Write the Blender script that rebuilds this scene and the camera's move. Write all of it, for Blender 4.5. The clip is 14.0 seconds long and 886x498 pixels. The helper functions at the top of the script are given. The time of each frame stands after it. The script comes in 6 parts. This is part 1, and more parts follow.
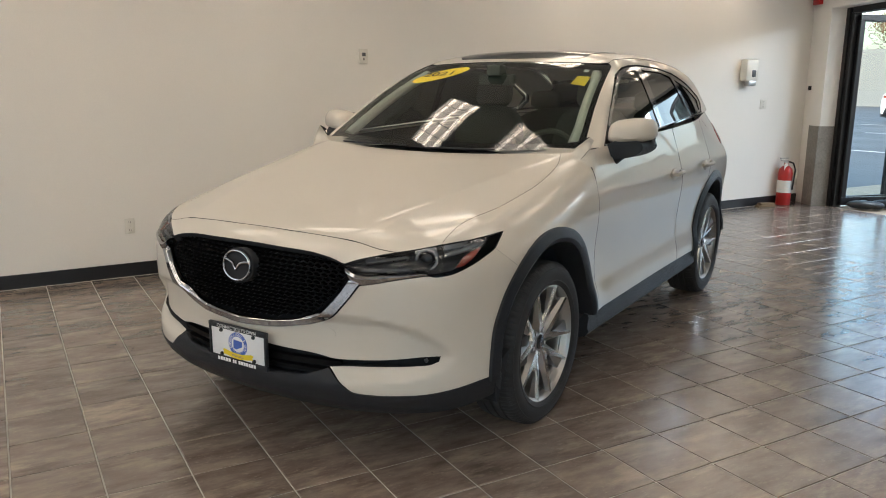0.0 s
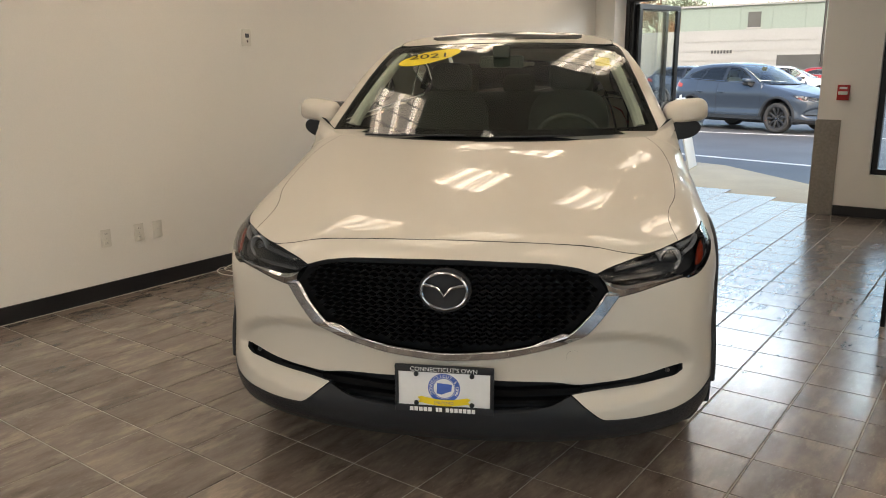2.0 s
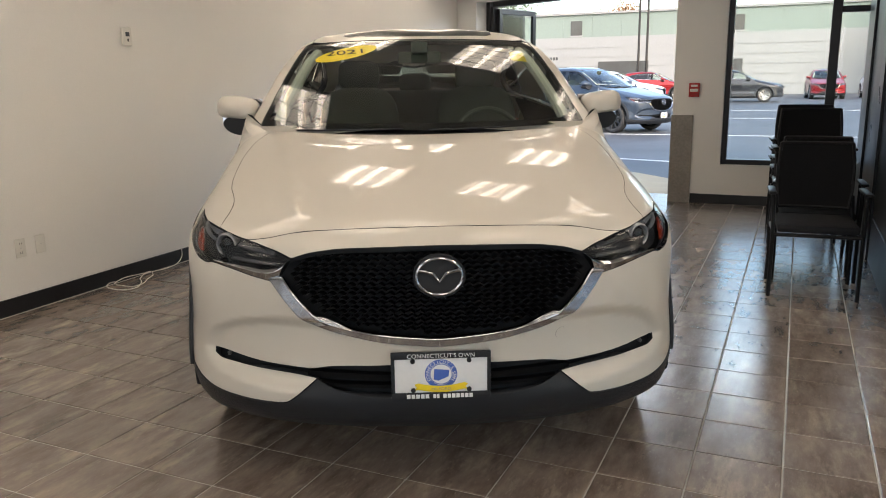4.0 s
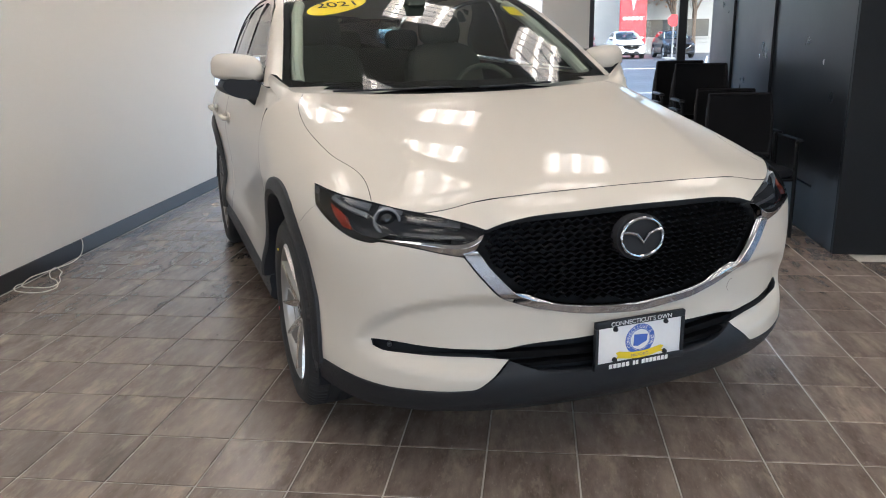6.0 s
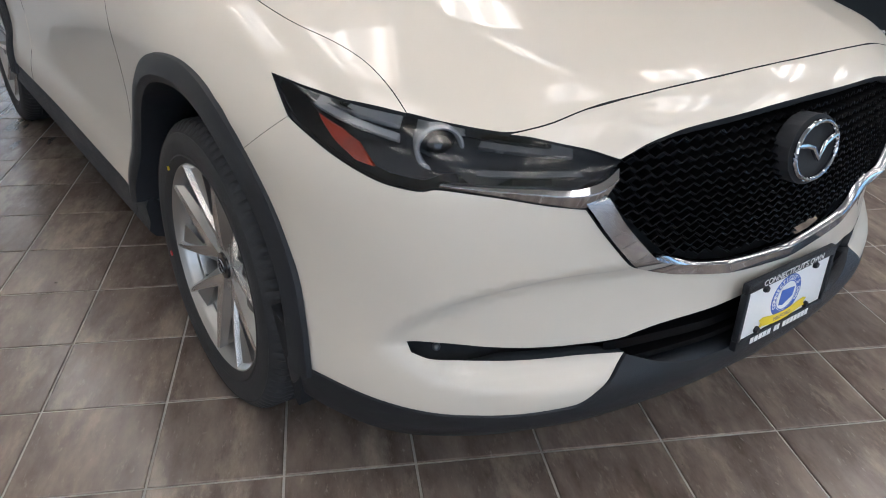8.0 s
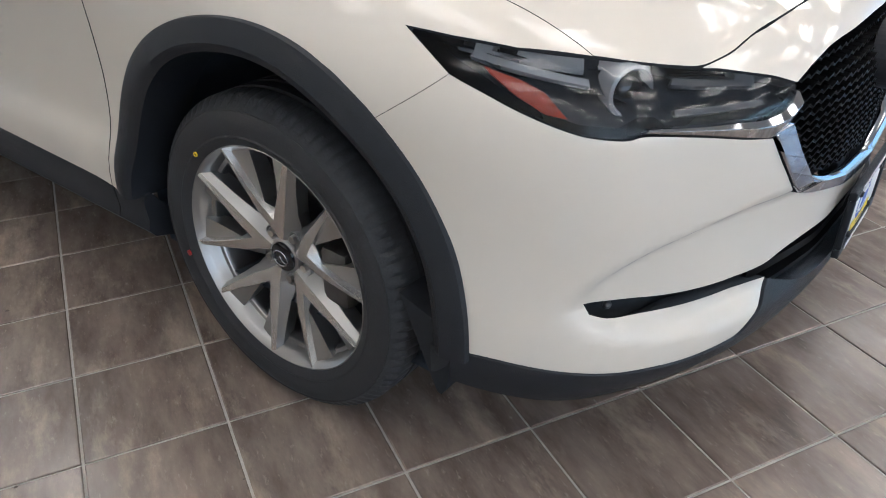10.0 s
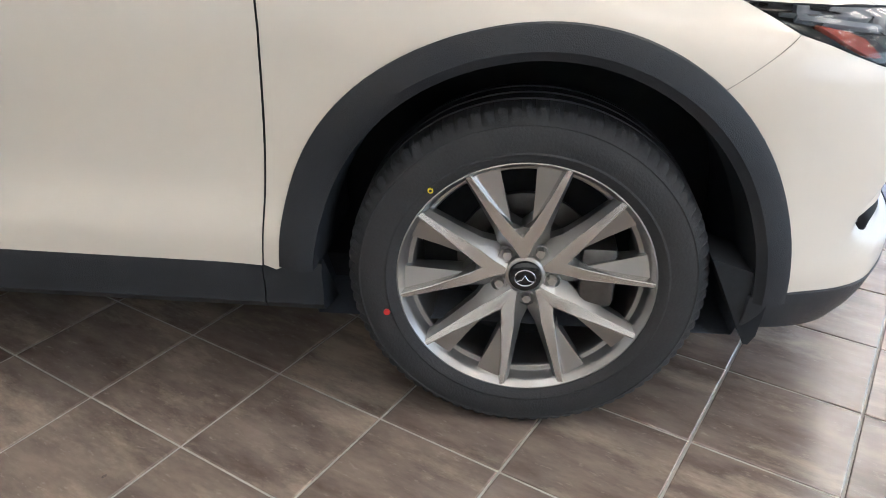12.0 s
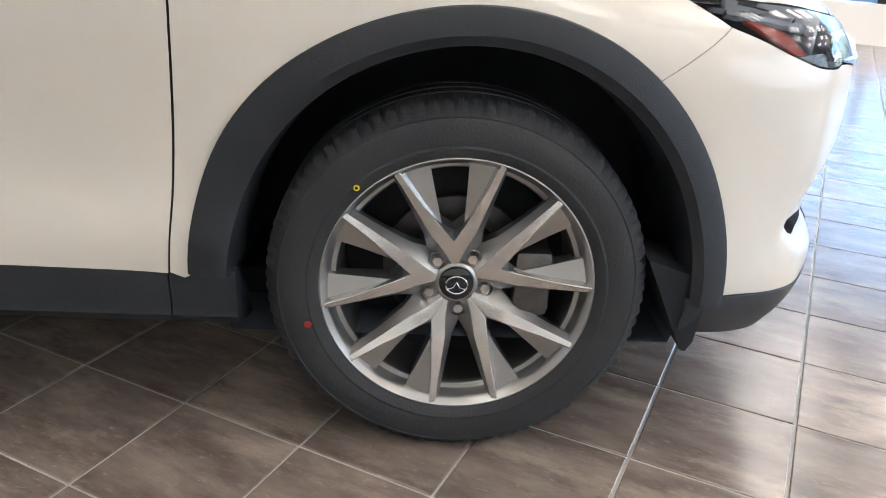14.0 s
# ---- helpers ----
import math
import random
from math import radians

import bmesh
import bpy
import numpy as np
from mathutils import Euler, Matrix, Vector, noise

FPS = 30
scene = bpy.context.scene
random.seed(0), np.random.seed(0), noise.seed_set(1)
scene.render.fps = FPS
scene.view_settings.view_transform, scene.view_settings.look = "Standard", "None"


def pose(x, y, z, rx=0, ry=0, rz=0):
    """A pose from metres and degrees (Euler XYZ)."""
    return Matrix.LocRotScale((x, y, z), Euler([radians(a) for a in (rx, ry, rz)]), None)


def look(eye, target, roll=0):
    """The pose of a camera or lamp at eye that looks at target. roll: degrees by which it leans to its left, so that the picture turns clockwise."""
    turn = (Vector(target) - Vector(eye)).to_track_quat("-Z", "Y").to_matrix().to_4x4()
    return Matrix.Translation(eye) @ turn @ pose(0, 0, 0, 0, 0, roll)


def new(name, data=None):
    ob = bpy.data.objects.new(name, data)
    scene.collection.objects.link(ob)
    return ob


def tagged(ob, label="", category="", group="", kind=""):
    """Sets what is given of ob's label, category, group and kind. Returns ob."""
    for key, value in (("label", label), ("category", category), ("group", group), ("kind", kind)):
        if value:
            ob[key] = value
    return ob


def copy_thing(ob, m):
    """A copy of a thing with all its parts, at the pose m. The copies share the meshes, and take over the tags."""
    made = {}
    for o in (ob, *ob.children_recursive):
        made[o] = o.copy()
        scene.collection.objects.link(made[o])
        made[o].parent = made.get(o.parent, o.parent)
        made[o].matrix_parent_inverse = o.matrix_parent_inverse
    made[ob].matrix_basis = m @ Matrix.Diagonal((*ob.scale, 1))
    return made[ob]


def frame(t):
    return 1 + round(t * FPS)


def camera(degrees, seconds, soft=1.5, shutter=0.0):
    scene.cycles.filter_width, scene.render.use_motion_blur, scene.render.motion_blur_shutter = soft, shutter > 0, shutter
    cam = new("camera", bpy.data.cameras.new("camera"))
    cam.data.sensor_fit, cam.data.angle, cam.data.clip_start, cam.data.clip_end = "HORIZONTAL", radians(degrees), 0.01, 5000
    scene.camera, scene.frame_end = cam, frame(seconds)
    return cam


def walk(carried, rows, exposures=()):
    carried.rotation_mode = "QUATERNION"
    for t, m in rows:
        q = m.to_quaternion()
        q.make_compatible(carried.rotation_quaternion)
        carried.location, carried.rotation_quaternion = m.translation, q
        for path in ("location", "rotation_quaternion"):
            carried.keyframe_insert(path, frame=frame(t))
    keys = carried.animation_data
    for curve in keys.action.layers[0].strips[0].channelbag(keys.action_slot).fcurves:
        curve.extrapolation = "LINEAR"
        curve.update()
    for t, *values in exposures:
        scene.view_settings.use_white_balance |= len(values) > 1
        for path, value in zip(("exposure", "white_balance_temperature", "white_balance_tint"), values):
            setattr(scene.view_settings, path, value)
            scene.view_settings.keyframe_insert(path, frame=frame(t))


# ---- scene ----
cam = camera(59.5, 14.0, soft=1.0)

PATH = [
    (0, (4.071, -0.845, 1.476), (2.376, 0.134, 1.061), 0.4),
    (0.5, (3.788, -1.216, 1.441), (2.174, -0.111, 1.023), 0.3),
    (1, (3.37, -1.542, 1.45), (1.882, -0.275, 1.025), 0.2),
    (1.5, (2.946, -1.864, 1.471), (1.616, -0.435, 1.035), -0.0),
    (2, (2.492, -1.973, 1.453), (1.335, -0.403, 1.008), -0.3),
    (2.5, (2.212, -2.127, 1.422), (1.194, -0.465, 0.976), -0.6),
    (3, (2.172, -2.141, 1.401), (1.253, -0.42, 0.96), -0.8),
    (3.2, (2.169, -2.141, 1.399), (1.275, -0.406, 0.962), -0.8),
    (5.3, (1.416, -2.428, 1.37), (0.904, -0.55, 0.913), -0.9),
    (5.5, (1.224, -2.402, 1.397), (0.794, -0.506, 0.927), -0.9),
    (6, (0.76, -2.387, 1.363), (0.528, -0.47, 0.84), -1.1),
    (6.5, (0.437, -2.22, 1.349), (0.398, -0.321, 0.724), -1.0),
    (7, (0.239, -1.851, 1.334), (0.362, 0.005, 0.6), -0.4),
    (7.2, (0.192, -1.711, 1.307), (0.37, 0.12, 0.523), 0.0),
    (9.3, (0.067, -1.198, 1.274), (0.553, 0.447, 0.245), 1.7),
    (9.5, (-0.018, -1.171, 1.263), (0.539, 0.445, 0.225), 1.6),
    (10, (-0.432, -1.06, 1.252), (0.31, 0.475, 0.205), 0.7),
    (10.5, (-0.797, -0.783, 1.257), (0.159, 0.616, 0.193), -0.1),
    (11, (-1.128, -0.552, 1.261), (0.054, 0.66, 0.195), -0.2),
    (11.5, (-1.337, -0.381, 1.235), (0.023, 0.675, 0.218), -0.1),
    (12, (-1.381, -0.235, 1.156), (0.111, 0.709, 0.217), 0.4),
    (12.5, (-1.392, -0.178, 1.044), (0.204, 0.656, 0.175), 1.8),
    (13, (-1.369, -0.181, 1.015), (0.268, 0.623, 0.195), 2.4),
    (13.5, (-1.362, -0.177, 1.016), (0.295, 0.601, 0.21), 3.0),
    (14, (-1.364, -0.181, 1.016), (0.302, 0.59, 0.222), 3.1),
]
EXPOSURE = [(0, -0.06, 6250, 10), (1, -0.12, 6450, 10), (2, -0.12, 6750, 10), (3.2, -0.06, 6650, 11), (5.3, 0.12, 5800, 11), (6.5, 0.42, 5550, 11), (9.4, 0.48, 5300, 10), (10, 0.68, 5300, 10), (10.5, 0.98, 5450, 10), (12, 1.27, 5450, 10), (14, 1.30, 5500, 10)]
walk(cam, [(t, look(eye, target, roll)) for t, eye, target, roll in PATH], EXPOSURE)

# ---- world and light ----
world = bpy.data.worlds.new("overcast_day")
scene.world = world
world.use_nodes = True
wn = world.node_tree.nodes
sky = wn.new("ShaderNodeTexSky")
sky.sky_type, sky.sun_disc, sky.sun_elevation, sky.sun_rotation = "NISHITA", False, radians(35), radians(150)
sky.air_density, sky.dust_density = 1.2, 4.0
wn["Background"].inputs["Strength"].default_value = 0.66
world.node_tree.links.new(sky.outputs[0], wn["Background"].inputs["Color"])
sun = new("sun", bpy.data.lights.new("sun", "SUN"))
sun.data.energy, sun.data.angle, sun.data.color = 0.6, radians(20), (1.0, 0.96, 0.9)
sun.matrix_world = look((0, 0, 40), (8, 22, 0))
TUBE_LIGHT = 7.0
TUBE_COLOUR = (1.0, 0.89, 0.755)


def daylight_lamp(name, eye, target, width, height, watts):
    """Added area lamp: sky light at a glazed front or above the entrance, or fill."""
    l = new(name, bpy.data.lights.new(name, "AREA"))
    l.data.shape, l.data.size, l.data.size_y, l.data.energy, l.data.color = "RECTANGLE", width, height, watts, (0.86, 0.94, 1.0)
    l.matrix_world = look(eye, target)


daylight_lamp("east_daylight", (7.75, -2.3, 1.5), (0, -2.3, 1.4), 9.4, 2.1, 13)
# added out of view above the header, boosts the daylight from the entrance
daylight_lamp("entrance_daylight", (0.27, 9.0, 3.5), (-1.6, 4.2, 0.9), 3.6, 1.8, 500)
# made-up fill for the car's front; the south wall has no window
daylight_lamp("south_daylight", (2.0, -7.1, 1.5), (2.0, 0, 1.4), 8.0, 2.1, 85)


# ---- materials ----
def nodes_of(name):
    m = bpy.data.materials.new(name)
    m.use_nodes = True
    return m, m.node_tree.nodes, m.node_tree.links, m.node_tree.nodes["Principled BSDF"]


def surface(name, colour, rough=0.5, metal=0.0, vary=0.12, scale=6.0, fine=60.0, bump=0.02, coat=0.0, rough_vary=0.08, stretch=(1, 1, 1), emit=None, coat_rough=0.03):
    """A surface whose colour and gloss vary at two scales, with fine relief."""
    m, n, l, b = nodes_of(name)
    co, mp = n.new("ShaderNodeTexCoord"), n.new("ShaderNodeMapping")
    mp.inputs["Scale"].default_value = stretch
    l.new(co.outputs["Object"], mp.inputs["Vector"])
    big, small = n.new("ShaderNodeTexNoise"), n.new("ShaderNodeTexNoise")
    big.inputs["Scale"].default_value, small.inputs["Scale"].default_value = scale, fine
    big.inputs["Detail"].default_value, small.inputs["Detail"].default_value = 4, 3
    for t in (big, small):
        l.new(mp.outputs[0], t.inputs["Vector"])
    add = n.new("ShaderNodeMath")
    add.operation = "ADD"
    l.new(big.outputs["Fac"], add.inputs[0])
    l.new(small.outputs["Fac"], add.inputs[1])
    ramp = n.new("ShaderNodeMapRange")
    ramp.inputs["From Min"].default_value, ramp.inputs["From Max"].default_value = 0.6, 1.4
    ramp.inputs["To Min"].default_value, ramp.inputs["To Max"].default_value = 1 - vary, 1 + vary
    l.new(add.outputs[0], ramp.inputs["Value"])
    mul = n.new("ShaderNodeVectorMath")
    mul.operation = "SCALE"
    mul.inputs[0].default_value = colour
    l.new(ramp.outputs[0], mul.inputs["Scale"])
    l.new(mul.outputs[0], b.inputs["Base Color"])
    rr = n.new("ShaderNodeMapRange")
    rr.inputs["To Min"].default_value, rr.inputs["To Max"].default_value = max(rough - rough_vary, 0.0), min(rough + rough_vary, 1.0)
    l.new(big.outputs["Fac"], rr.inputs["Value"])
    l.new(rr.outputs[0], b.inputs["Roughness"])
    b.inputs["Metallic"].default_value = metal
    b.inputs["Coat Weight"].default_value = coat
    b.inputs["Coat Roughness"].default_value = coat_rough
    if bump:
        bp = n.new("ShaderNodeBump")
        bp.inputs["Strength"].default_value, bp.inputs["Distance"].default_value = min(bump * 10, 1.0), 0.002
        l.new(small.outputs["Fac"], bp.inputs["Height"])
        l.new(bp.outputs[0], b.inputs["Normal"])
    if emit:
        b.inputs["Emission Color"].default_value, b.inputs["Emission Strength"].default_value = (*emit[0], 1), emit[1]
    return m


def dull(m, level):
    m.node_tree.nodes["Principled BSDF"].inputs["Specular IOR Level"].default_value = level
    return m


def clear_glass(name, tint, gloss=1.0, ior=1.5):
    """A thin pane: a tinted see-through sheet with a mirror gloss that grows towards grazing angles."""
    m, n, l, b = nodes_of(name)
    n.remove(b)
    see, shine, fres, mix = n.new("ShaderNodeBsdfTransparent"), n.new("ShaderNodeBsdfGlossy"), n.new("ShaderNodeFresnel"), n.new("ShaderNodeMixShader")
    see.inputs["Color"].default_value = (*tint, 1)
    shine.inputs["Roughness"].default_value = 0.0
    shine.inputs["Color"].default_value = (gloss, gloss, gloss, 1)
    fres.inputs["IOR"].default_value = ior
    l.new(fres.outputs[0], mix.inputs[0])
    l.new(see.outputs[0], mix.inputs[1])
    l.new(shine.outputs[0], mix.inputs[2])
    l.new(mix.outputs[0], n["Material Output"].inputs["Surface"])
    return m


def lamp_glow(name, colour, strength):
    m, n, l, b = nodes_of(name)
    b.inputs["Base Color"].default_value = (*colour, 1)
    b.inputs["Emission Color"].default_value, b.inputs["Emission Strength"].default_value = (*colour, 1), strength
    return m


def tile_material():
    """Dark slate-look porcelain: long streaks and pale worn patches, another cut on every tile."""
    m, n, l, b = nodes_of("slate_tile")
    co, oi, geo = n.new("ShaderNodeTexCoord"), n.new("ShaderNodeObjectInfo"), n.new("ShaderNodeNewGeometry")
    rnd = n.new("ShaderNodeMath")
    rnd.operation = "ADD"
    l.new(oi.outputs["Random"], rnd.inputs[0])
    l.new(geo.outputs["Random Per Island"], rnd.inputs[1])
    mp, off = n.new("ShaderNodeMapping"), n.new("ShaderNodeCombineXYZ")
    mul = n.new("ShaderNodeMath")
    mul.operation, mul.inputs[1].default_value = "MULTIPLY", 37.0
    l.new(rnd.outputs[0], mul.inputs[0])
    for i in range(3):
        l.new(mul.outputs[0], off.inputs[i])
    l.new(off.outputs[0], mp.inputs["Location"])
    mp.inputs["Scale"].default_value = (6.0, 1.9, 1.0)
    l.new(co.outputs["Object"], mp.inputs["Vector"])
    streak, worn, fine = (n.new("ShaderNodeTexNoise") for _ in range(3))
    for t, sc, d, ro in ((streak, 1.9, 8, 0.66), (worn, 1.25, 8, 0.72), (fine, 16.0, 5, 0.65)):
        t.inputs["Scale"].default_value, t.inputs["Detail"].default_value, t.inputs["Roughness"].default_value = sc, d, ro
        l.new(mp.outputs[0], t.inputs["Vector"])
    ramp = n.new("ShaderNodeValToRGB")
    el = ramp.color_ramp.elements
    el[0].position, el[0].color = 0.30, (0.100, 0.078, 0.064, 1)
    el[1].position, el[1].color = 0.74, (0.285, 0.232, 0.188, 1)
    mid = el.new(0.5)
    mid.color = (0.182, 0.145, 0.121, 1)
    l.new(streak.outputs["Fac"], ramp.inputs[0])
    pale = n.new("ShaderNodeMapRange")
    pale.inputs["From Min"].default_value, pale.inputs["From Max"].default_value = 0.53, 0.66
    pale.inputs["To Max"].default_value = 0.42
    l.new(worn.outputs["Fac"], pale.inputs["Value"])
    mix = n.new("ShaderNodeMix")
    mix.data_type = "RGBA"
    mix.inputs[7].default_value = (0.45, 0.377, 0.29, 1)
    l.new(pale.outputs[0], mix.inputs[0])
    l.new(ramp.outputs[0], mix.inputs[6])
    tone = n.new("ShaderNodeMapRange")
    tone.inputs["From Max"].default_value = 2.0
    tone.inputs["To Min"].default_value, tone.inputs["To Max"].default_value = 0.8, 1.25
    l.new(rnd.outputs[0], tone.inputs["Value"])
    sc = n.new("ShaderNodeVectorMath")
    sc.operation = "SCALE"
    # thin pale scuffs
    scuff, rub = n.new("ShaderNodeMapRange"), n.new("ShaderNodeMix")
    scuff.inputs["From Min"].default_value, scuff.inputs["From Max"].default_value, scuff.inputs["To Max"].default_value = 0.60, 0.74, 0.45
    rub.data_type = "RGBA"
    rub.inputs[7].default_value = (0.42, 0.37, 0.31, 1)
    l.new(fine.outputs["Fac"], scuff.inputs["Value"])
    l.new(scuff.outputs[0], rub.inputs[0])
    l.new(mix.outputs[2], rub.inputs[6])
    l.new(rub.outputs[2], sc.inputs[0])
    l.new(tone.outputs[0], sc.inputs["Scale"])
    l.new(sc.outputs[0], b.inputs["Base Color"])
    rr = n.new("ShaderNodeMapRange")
    rr.inputs["To Min"].default_value, rr.inputs["To Max"].default_value = 0.21, 0.27
    l.new(streak.outputs["Fac"], rr.inputs["Value"])
    l.new(rr.outputs[0], b.inputs["Roughness"])
    bp = n.new("ShaderNodeBump")
    b.inputs["Specular IOR Level"].default_value = 0.7
    b.inputs["Coat Weight"].default_value, b.inputs["Coat Roughness"].default_value, b.inputs["Coat IOR"].default_value = 0.28, 0.2, 1.6
    bp.inputs["Strength"].default_value, bp.inputs["Distance"].default_value = 0.08, 0.0015
    l.new(fine.outputs["Fac"], bp.inputs["Height"])
    l.new(bp.outputs[0], b.inputs["Normal"])
    return m


def car_paint(name, colour, flake=0.25, rough=0.32):
    m = surface(name, colour, rough, 0.0, 0.015, 3.0, 900.0, 0.0, coat=0.58, rough_vary=0.02, coat_rough=0.006)
    m.node_tree.nodes["Principled BSDF"].inputs["Metallic"].default_value = flake
    return dull(m, 0.12)


M_WALL = surface("painted_wall", (0.82, 0.79, 0.735), 0.55, vary=0.03, scale=0.8, fine=120, bump=0.03)
M_CEIL = surface("ceiling_tile_white", (0.76, 0.75, 0.72), 0.8, vary=0.05, scale=2, fine=150, bump=0.05)
M_BASE = surface("black_rubber_base", (0.014, 0.014, 0.016), 0.35, vary=0.25, scale=4, fine=80, bump=0.03)
M_GROUT = surface("grout", (0.40, 0.375, 0.335), 0.85, vary=0.18, scale=5, fine=90, bump=0.08)
M_TILE = tile_material()
M_BLACK = dull(surface("black_painted_panel", (0.012, 0.013, 0.016), 0.30, vary=0.2, scale=2, fine=70, bump=0.01), 0.22)
M_BLACKWALL = dull(surface("black_wall_paint", (0.006, 0.0065, 0.008), 0.5, vary=0.2, scale=2, fine=70, bump=0.01), 0.2)
M_FRAME = surface("dark_bronze_aluminium", (0.016, 0.015, 0.016), 0.35, metal=0.3, vary=0.2, scale=5, fine=90, bump=0.01)
M_STONE = surface("grey_stone_tile", (0.26, 0.235, 0.205), 0.35, vary=0.25, scale=4, fine=40, bump=0.03)
M_PLASTIC_W = surface("ivory_plastic", (0.72, 0.69, 0.62), 0.35, vary=0.04, scale=9, fine=90, bump=0.0)
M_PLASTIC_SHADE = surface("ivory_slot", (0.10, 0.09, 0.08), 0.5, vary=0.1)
M_RED = surface("red_enamel", (0.42, 0.02, 0.018), 0.3, vary=0.12, scale=9, fine=80, bump=0.0)
M_STEEL = surface("brushed_steel", (0.55, 0.54, 0.52), 0.3, metal=1.0, vary=0.1, scale=9, fine=120, bump=0.01)
M_PAPER = surface("white_label", (0.75, 0.74, 0.70), 0.6, vary=0.05)
M_CORD = surface("white_cord", (0.70, 0.66, 0.58), 0.5, vary=0.08)
M_ASPHALT = dull(surface("wet_asphalt", (0.075, 0.078, 0.083), 0.55, vary=0.22, scale=0.35, fine=40, bump=0.05, rough_vary=0.2), 0.3)
M_LINE = surface("worn_road_paint", (0.62, 0.62, 0.60), 0.6, vary=0.25, scale=3, fine=30)
M_SILL = surface("tan_concrete", (0.36, 0.30, 0.21), 0.8, vary=0.15, scale=2, fine=60, bump=0.06)
M_PANEL_GREEN = surface("pale_green_cladding", (0.15, 0.19, 0.175), 0.5, vary=0.06, scale=0.3, fine=8, bump=0.0)
M_PANEL_WHITE = surface("cream_cladding", (0.215, 0.222, 0.228), 0.55, vary=0.06, scale=0.3, fine=8, bump=0.0)
M_DARKGLASS = surface("dark_window", (0.05, 0.055, 0.06), 0.1, vary=0.2, scale=1)
M_SIGN = surface("red_sign_panel", (0.50, 0.02, 0.03), 0.4, vary=0.08, scale=1)
M_LEAF = surface("autumn_leaves", (0.21, 0.105, 0.042), 0.7, vary=0.5, scale=0.8, fine=6)
M_LEAF_G = surface("dark_green_leaves", (0.07, 0.085, 0.03), 0.7, vary=0.5, scale=0.8, fine=6)
M_BARK = surface("bark", (0.09, 0.07, 0.055), 0.9, vary=0.3, scale=3, fine=30, bump=0.1)
M_FABRIC = dull(surface("black_mesh_fabric", (0.007, 0.007, 0.008), 0.85, vary=0.3, scale=12, fine=300, bump=0.1), 0.22)
M_SEAT = dull(surface("black_seat_fabric", (0.016, 0.017, 0.020), 0.9, vary=0.25, scale=10, fine=250, bump=0.1), 0.22)
M_CHAIRFRAME = dull(surface("black_powder_coat", (0.010, 0.010, 0.011), 0.4, vary=0.2, scale=8, fine=120), 0.22)
M_TINTED = clear_glass("sky_dimming_glass", (0.42, 0.52, 0.60), ior=1.22)
M_GLASS = clear_glass("window_glass", (0.94, 0.97, 0.965), ior=1.22)
M_TUBE = lamp_glow("fluorescent_tube", TUBE_COLOUR, TUBE_LIGHT)
M_DIFFUSER = lamp_glow("lit_white_reflector", TUBE_COLOUR, TUBE_LIGHT * 0.28)
M_REFLECTOR = surface("white_reflector", (0.82, 0.82, 0.80), 0.3, vary=0.02, bump=0.0)

M_PAINT = car_paint("pearl_white_paint", (0.585, 0.550, 0.486), 0.0)
M_CLAD = dull(surface("charcoal_cladding", (0.016, 0.018, 0.022), 0.45, vary=0.12, scale=8, fine=500, bump=0.05), 0.3)
M_GLOSSBLACK = surface("gloss_black", (0.006, 0.006, 0.007), 0.12, vary=0.1, scale=9, bump=0.0, coat=0.6)
M_GRILLE = dull(surface("satin_black_mesh", (0.0035, 0.0035, 0.004), 0.45, vary=0.1, bump=0.0), 0.10)
M_SHUT = dull(surface("underbody_and_gap_shade", (0.018, 0.020, 0.023), 0.8, vary=0.2), 0.22)
M_CHROME = surface("chrome", (0.44, 0.45, 0.475), 0.06, metal=1.0, vary=0.03, bump=0.0, rough_vary=0.02)
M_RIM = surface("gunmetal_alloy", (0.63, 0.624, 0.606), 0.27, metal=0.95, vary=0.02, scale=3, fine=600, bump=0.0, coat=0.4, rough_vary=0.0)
# darker copy of the alloy; on spoke faces and flanks it paints in shade
M_RIMFACE = surface("gunmetal_alloy_darker", (0.35, 0.346, 0.336), 0.33, metal=0.9, vary=0.03, scale=3, fine=600, bump=0.0, rough_vary=0.0)
# darker again: the shade deep inside the rim is put into the colour
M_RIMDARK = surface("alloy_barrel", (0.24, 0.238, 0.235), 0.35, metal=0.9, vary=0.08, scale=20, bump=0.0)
M_TYRE = dull(surface("tyre_rubber", (0.030, 0.031, 0.033), 0.62, vary=0.2, scale=14, fine=200, bump=0.05), 0.3)
M_WINDSCREEN = clear_glass("windscreen_glass", (0.86, 0.96, 0.87), ior=1.52)
M_SIDEGLASS = clear_glass("side_glass", (0.76, 0.84, 0.78))
M_PRIVACY = clear_glass("privacy_glass", (0.07, 0.075, 0.08))
M_LAMPGLASS = clear_glass("headlamp_lens", (0.86, 0.88, 0.90), ior=1.36)
M_AMBER = surface("amber_reflector", (0.26, 0.030, 0.012), 0.2, vary=0.2, scale=40, fine=300, bump=0.03)
M_LAMPGREY = surface("lamp_grey_bezel", (0.060, 0.063, 0.069), 0.35, vary=0.1)
M_SILVERLAMP = surface("lamp_light_guide", (0.20, 0.21, 0.225), 0.3, vary=0.05)
M_LAMPRING = surface("lamp_ring", (0.42, 0.43, 0.45), 0.25, metal=0.2, vary=0.05)
M_LAMPBLACK = dull(surface("lamp_housing_black", (0.024, 0.025, 0.028), 0.6, vary=0.1), 0.2)
M_DASH = dull(surface("black_dashboard", (0.062, 0.072, 0.058), 0.6, vary=0.2, scale=10, fine=200, bump=0.05), 0.22)
M_LINER = surface("grey_headliner", (0.58, 0.57, 0.53), 0.9, vary=0.05)
M_YELLOW = surface("yellow_sticker", (0.80, 0.62, 0.02), 0.4, vary=0.04)
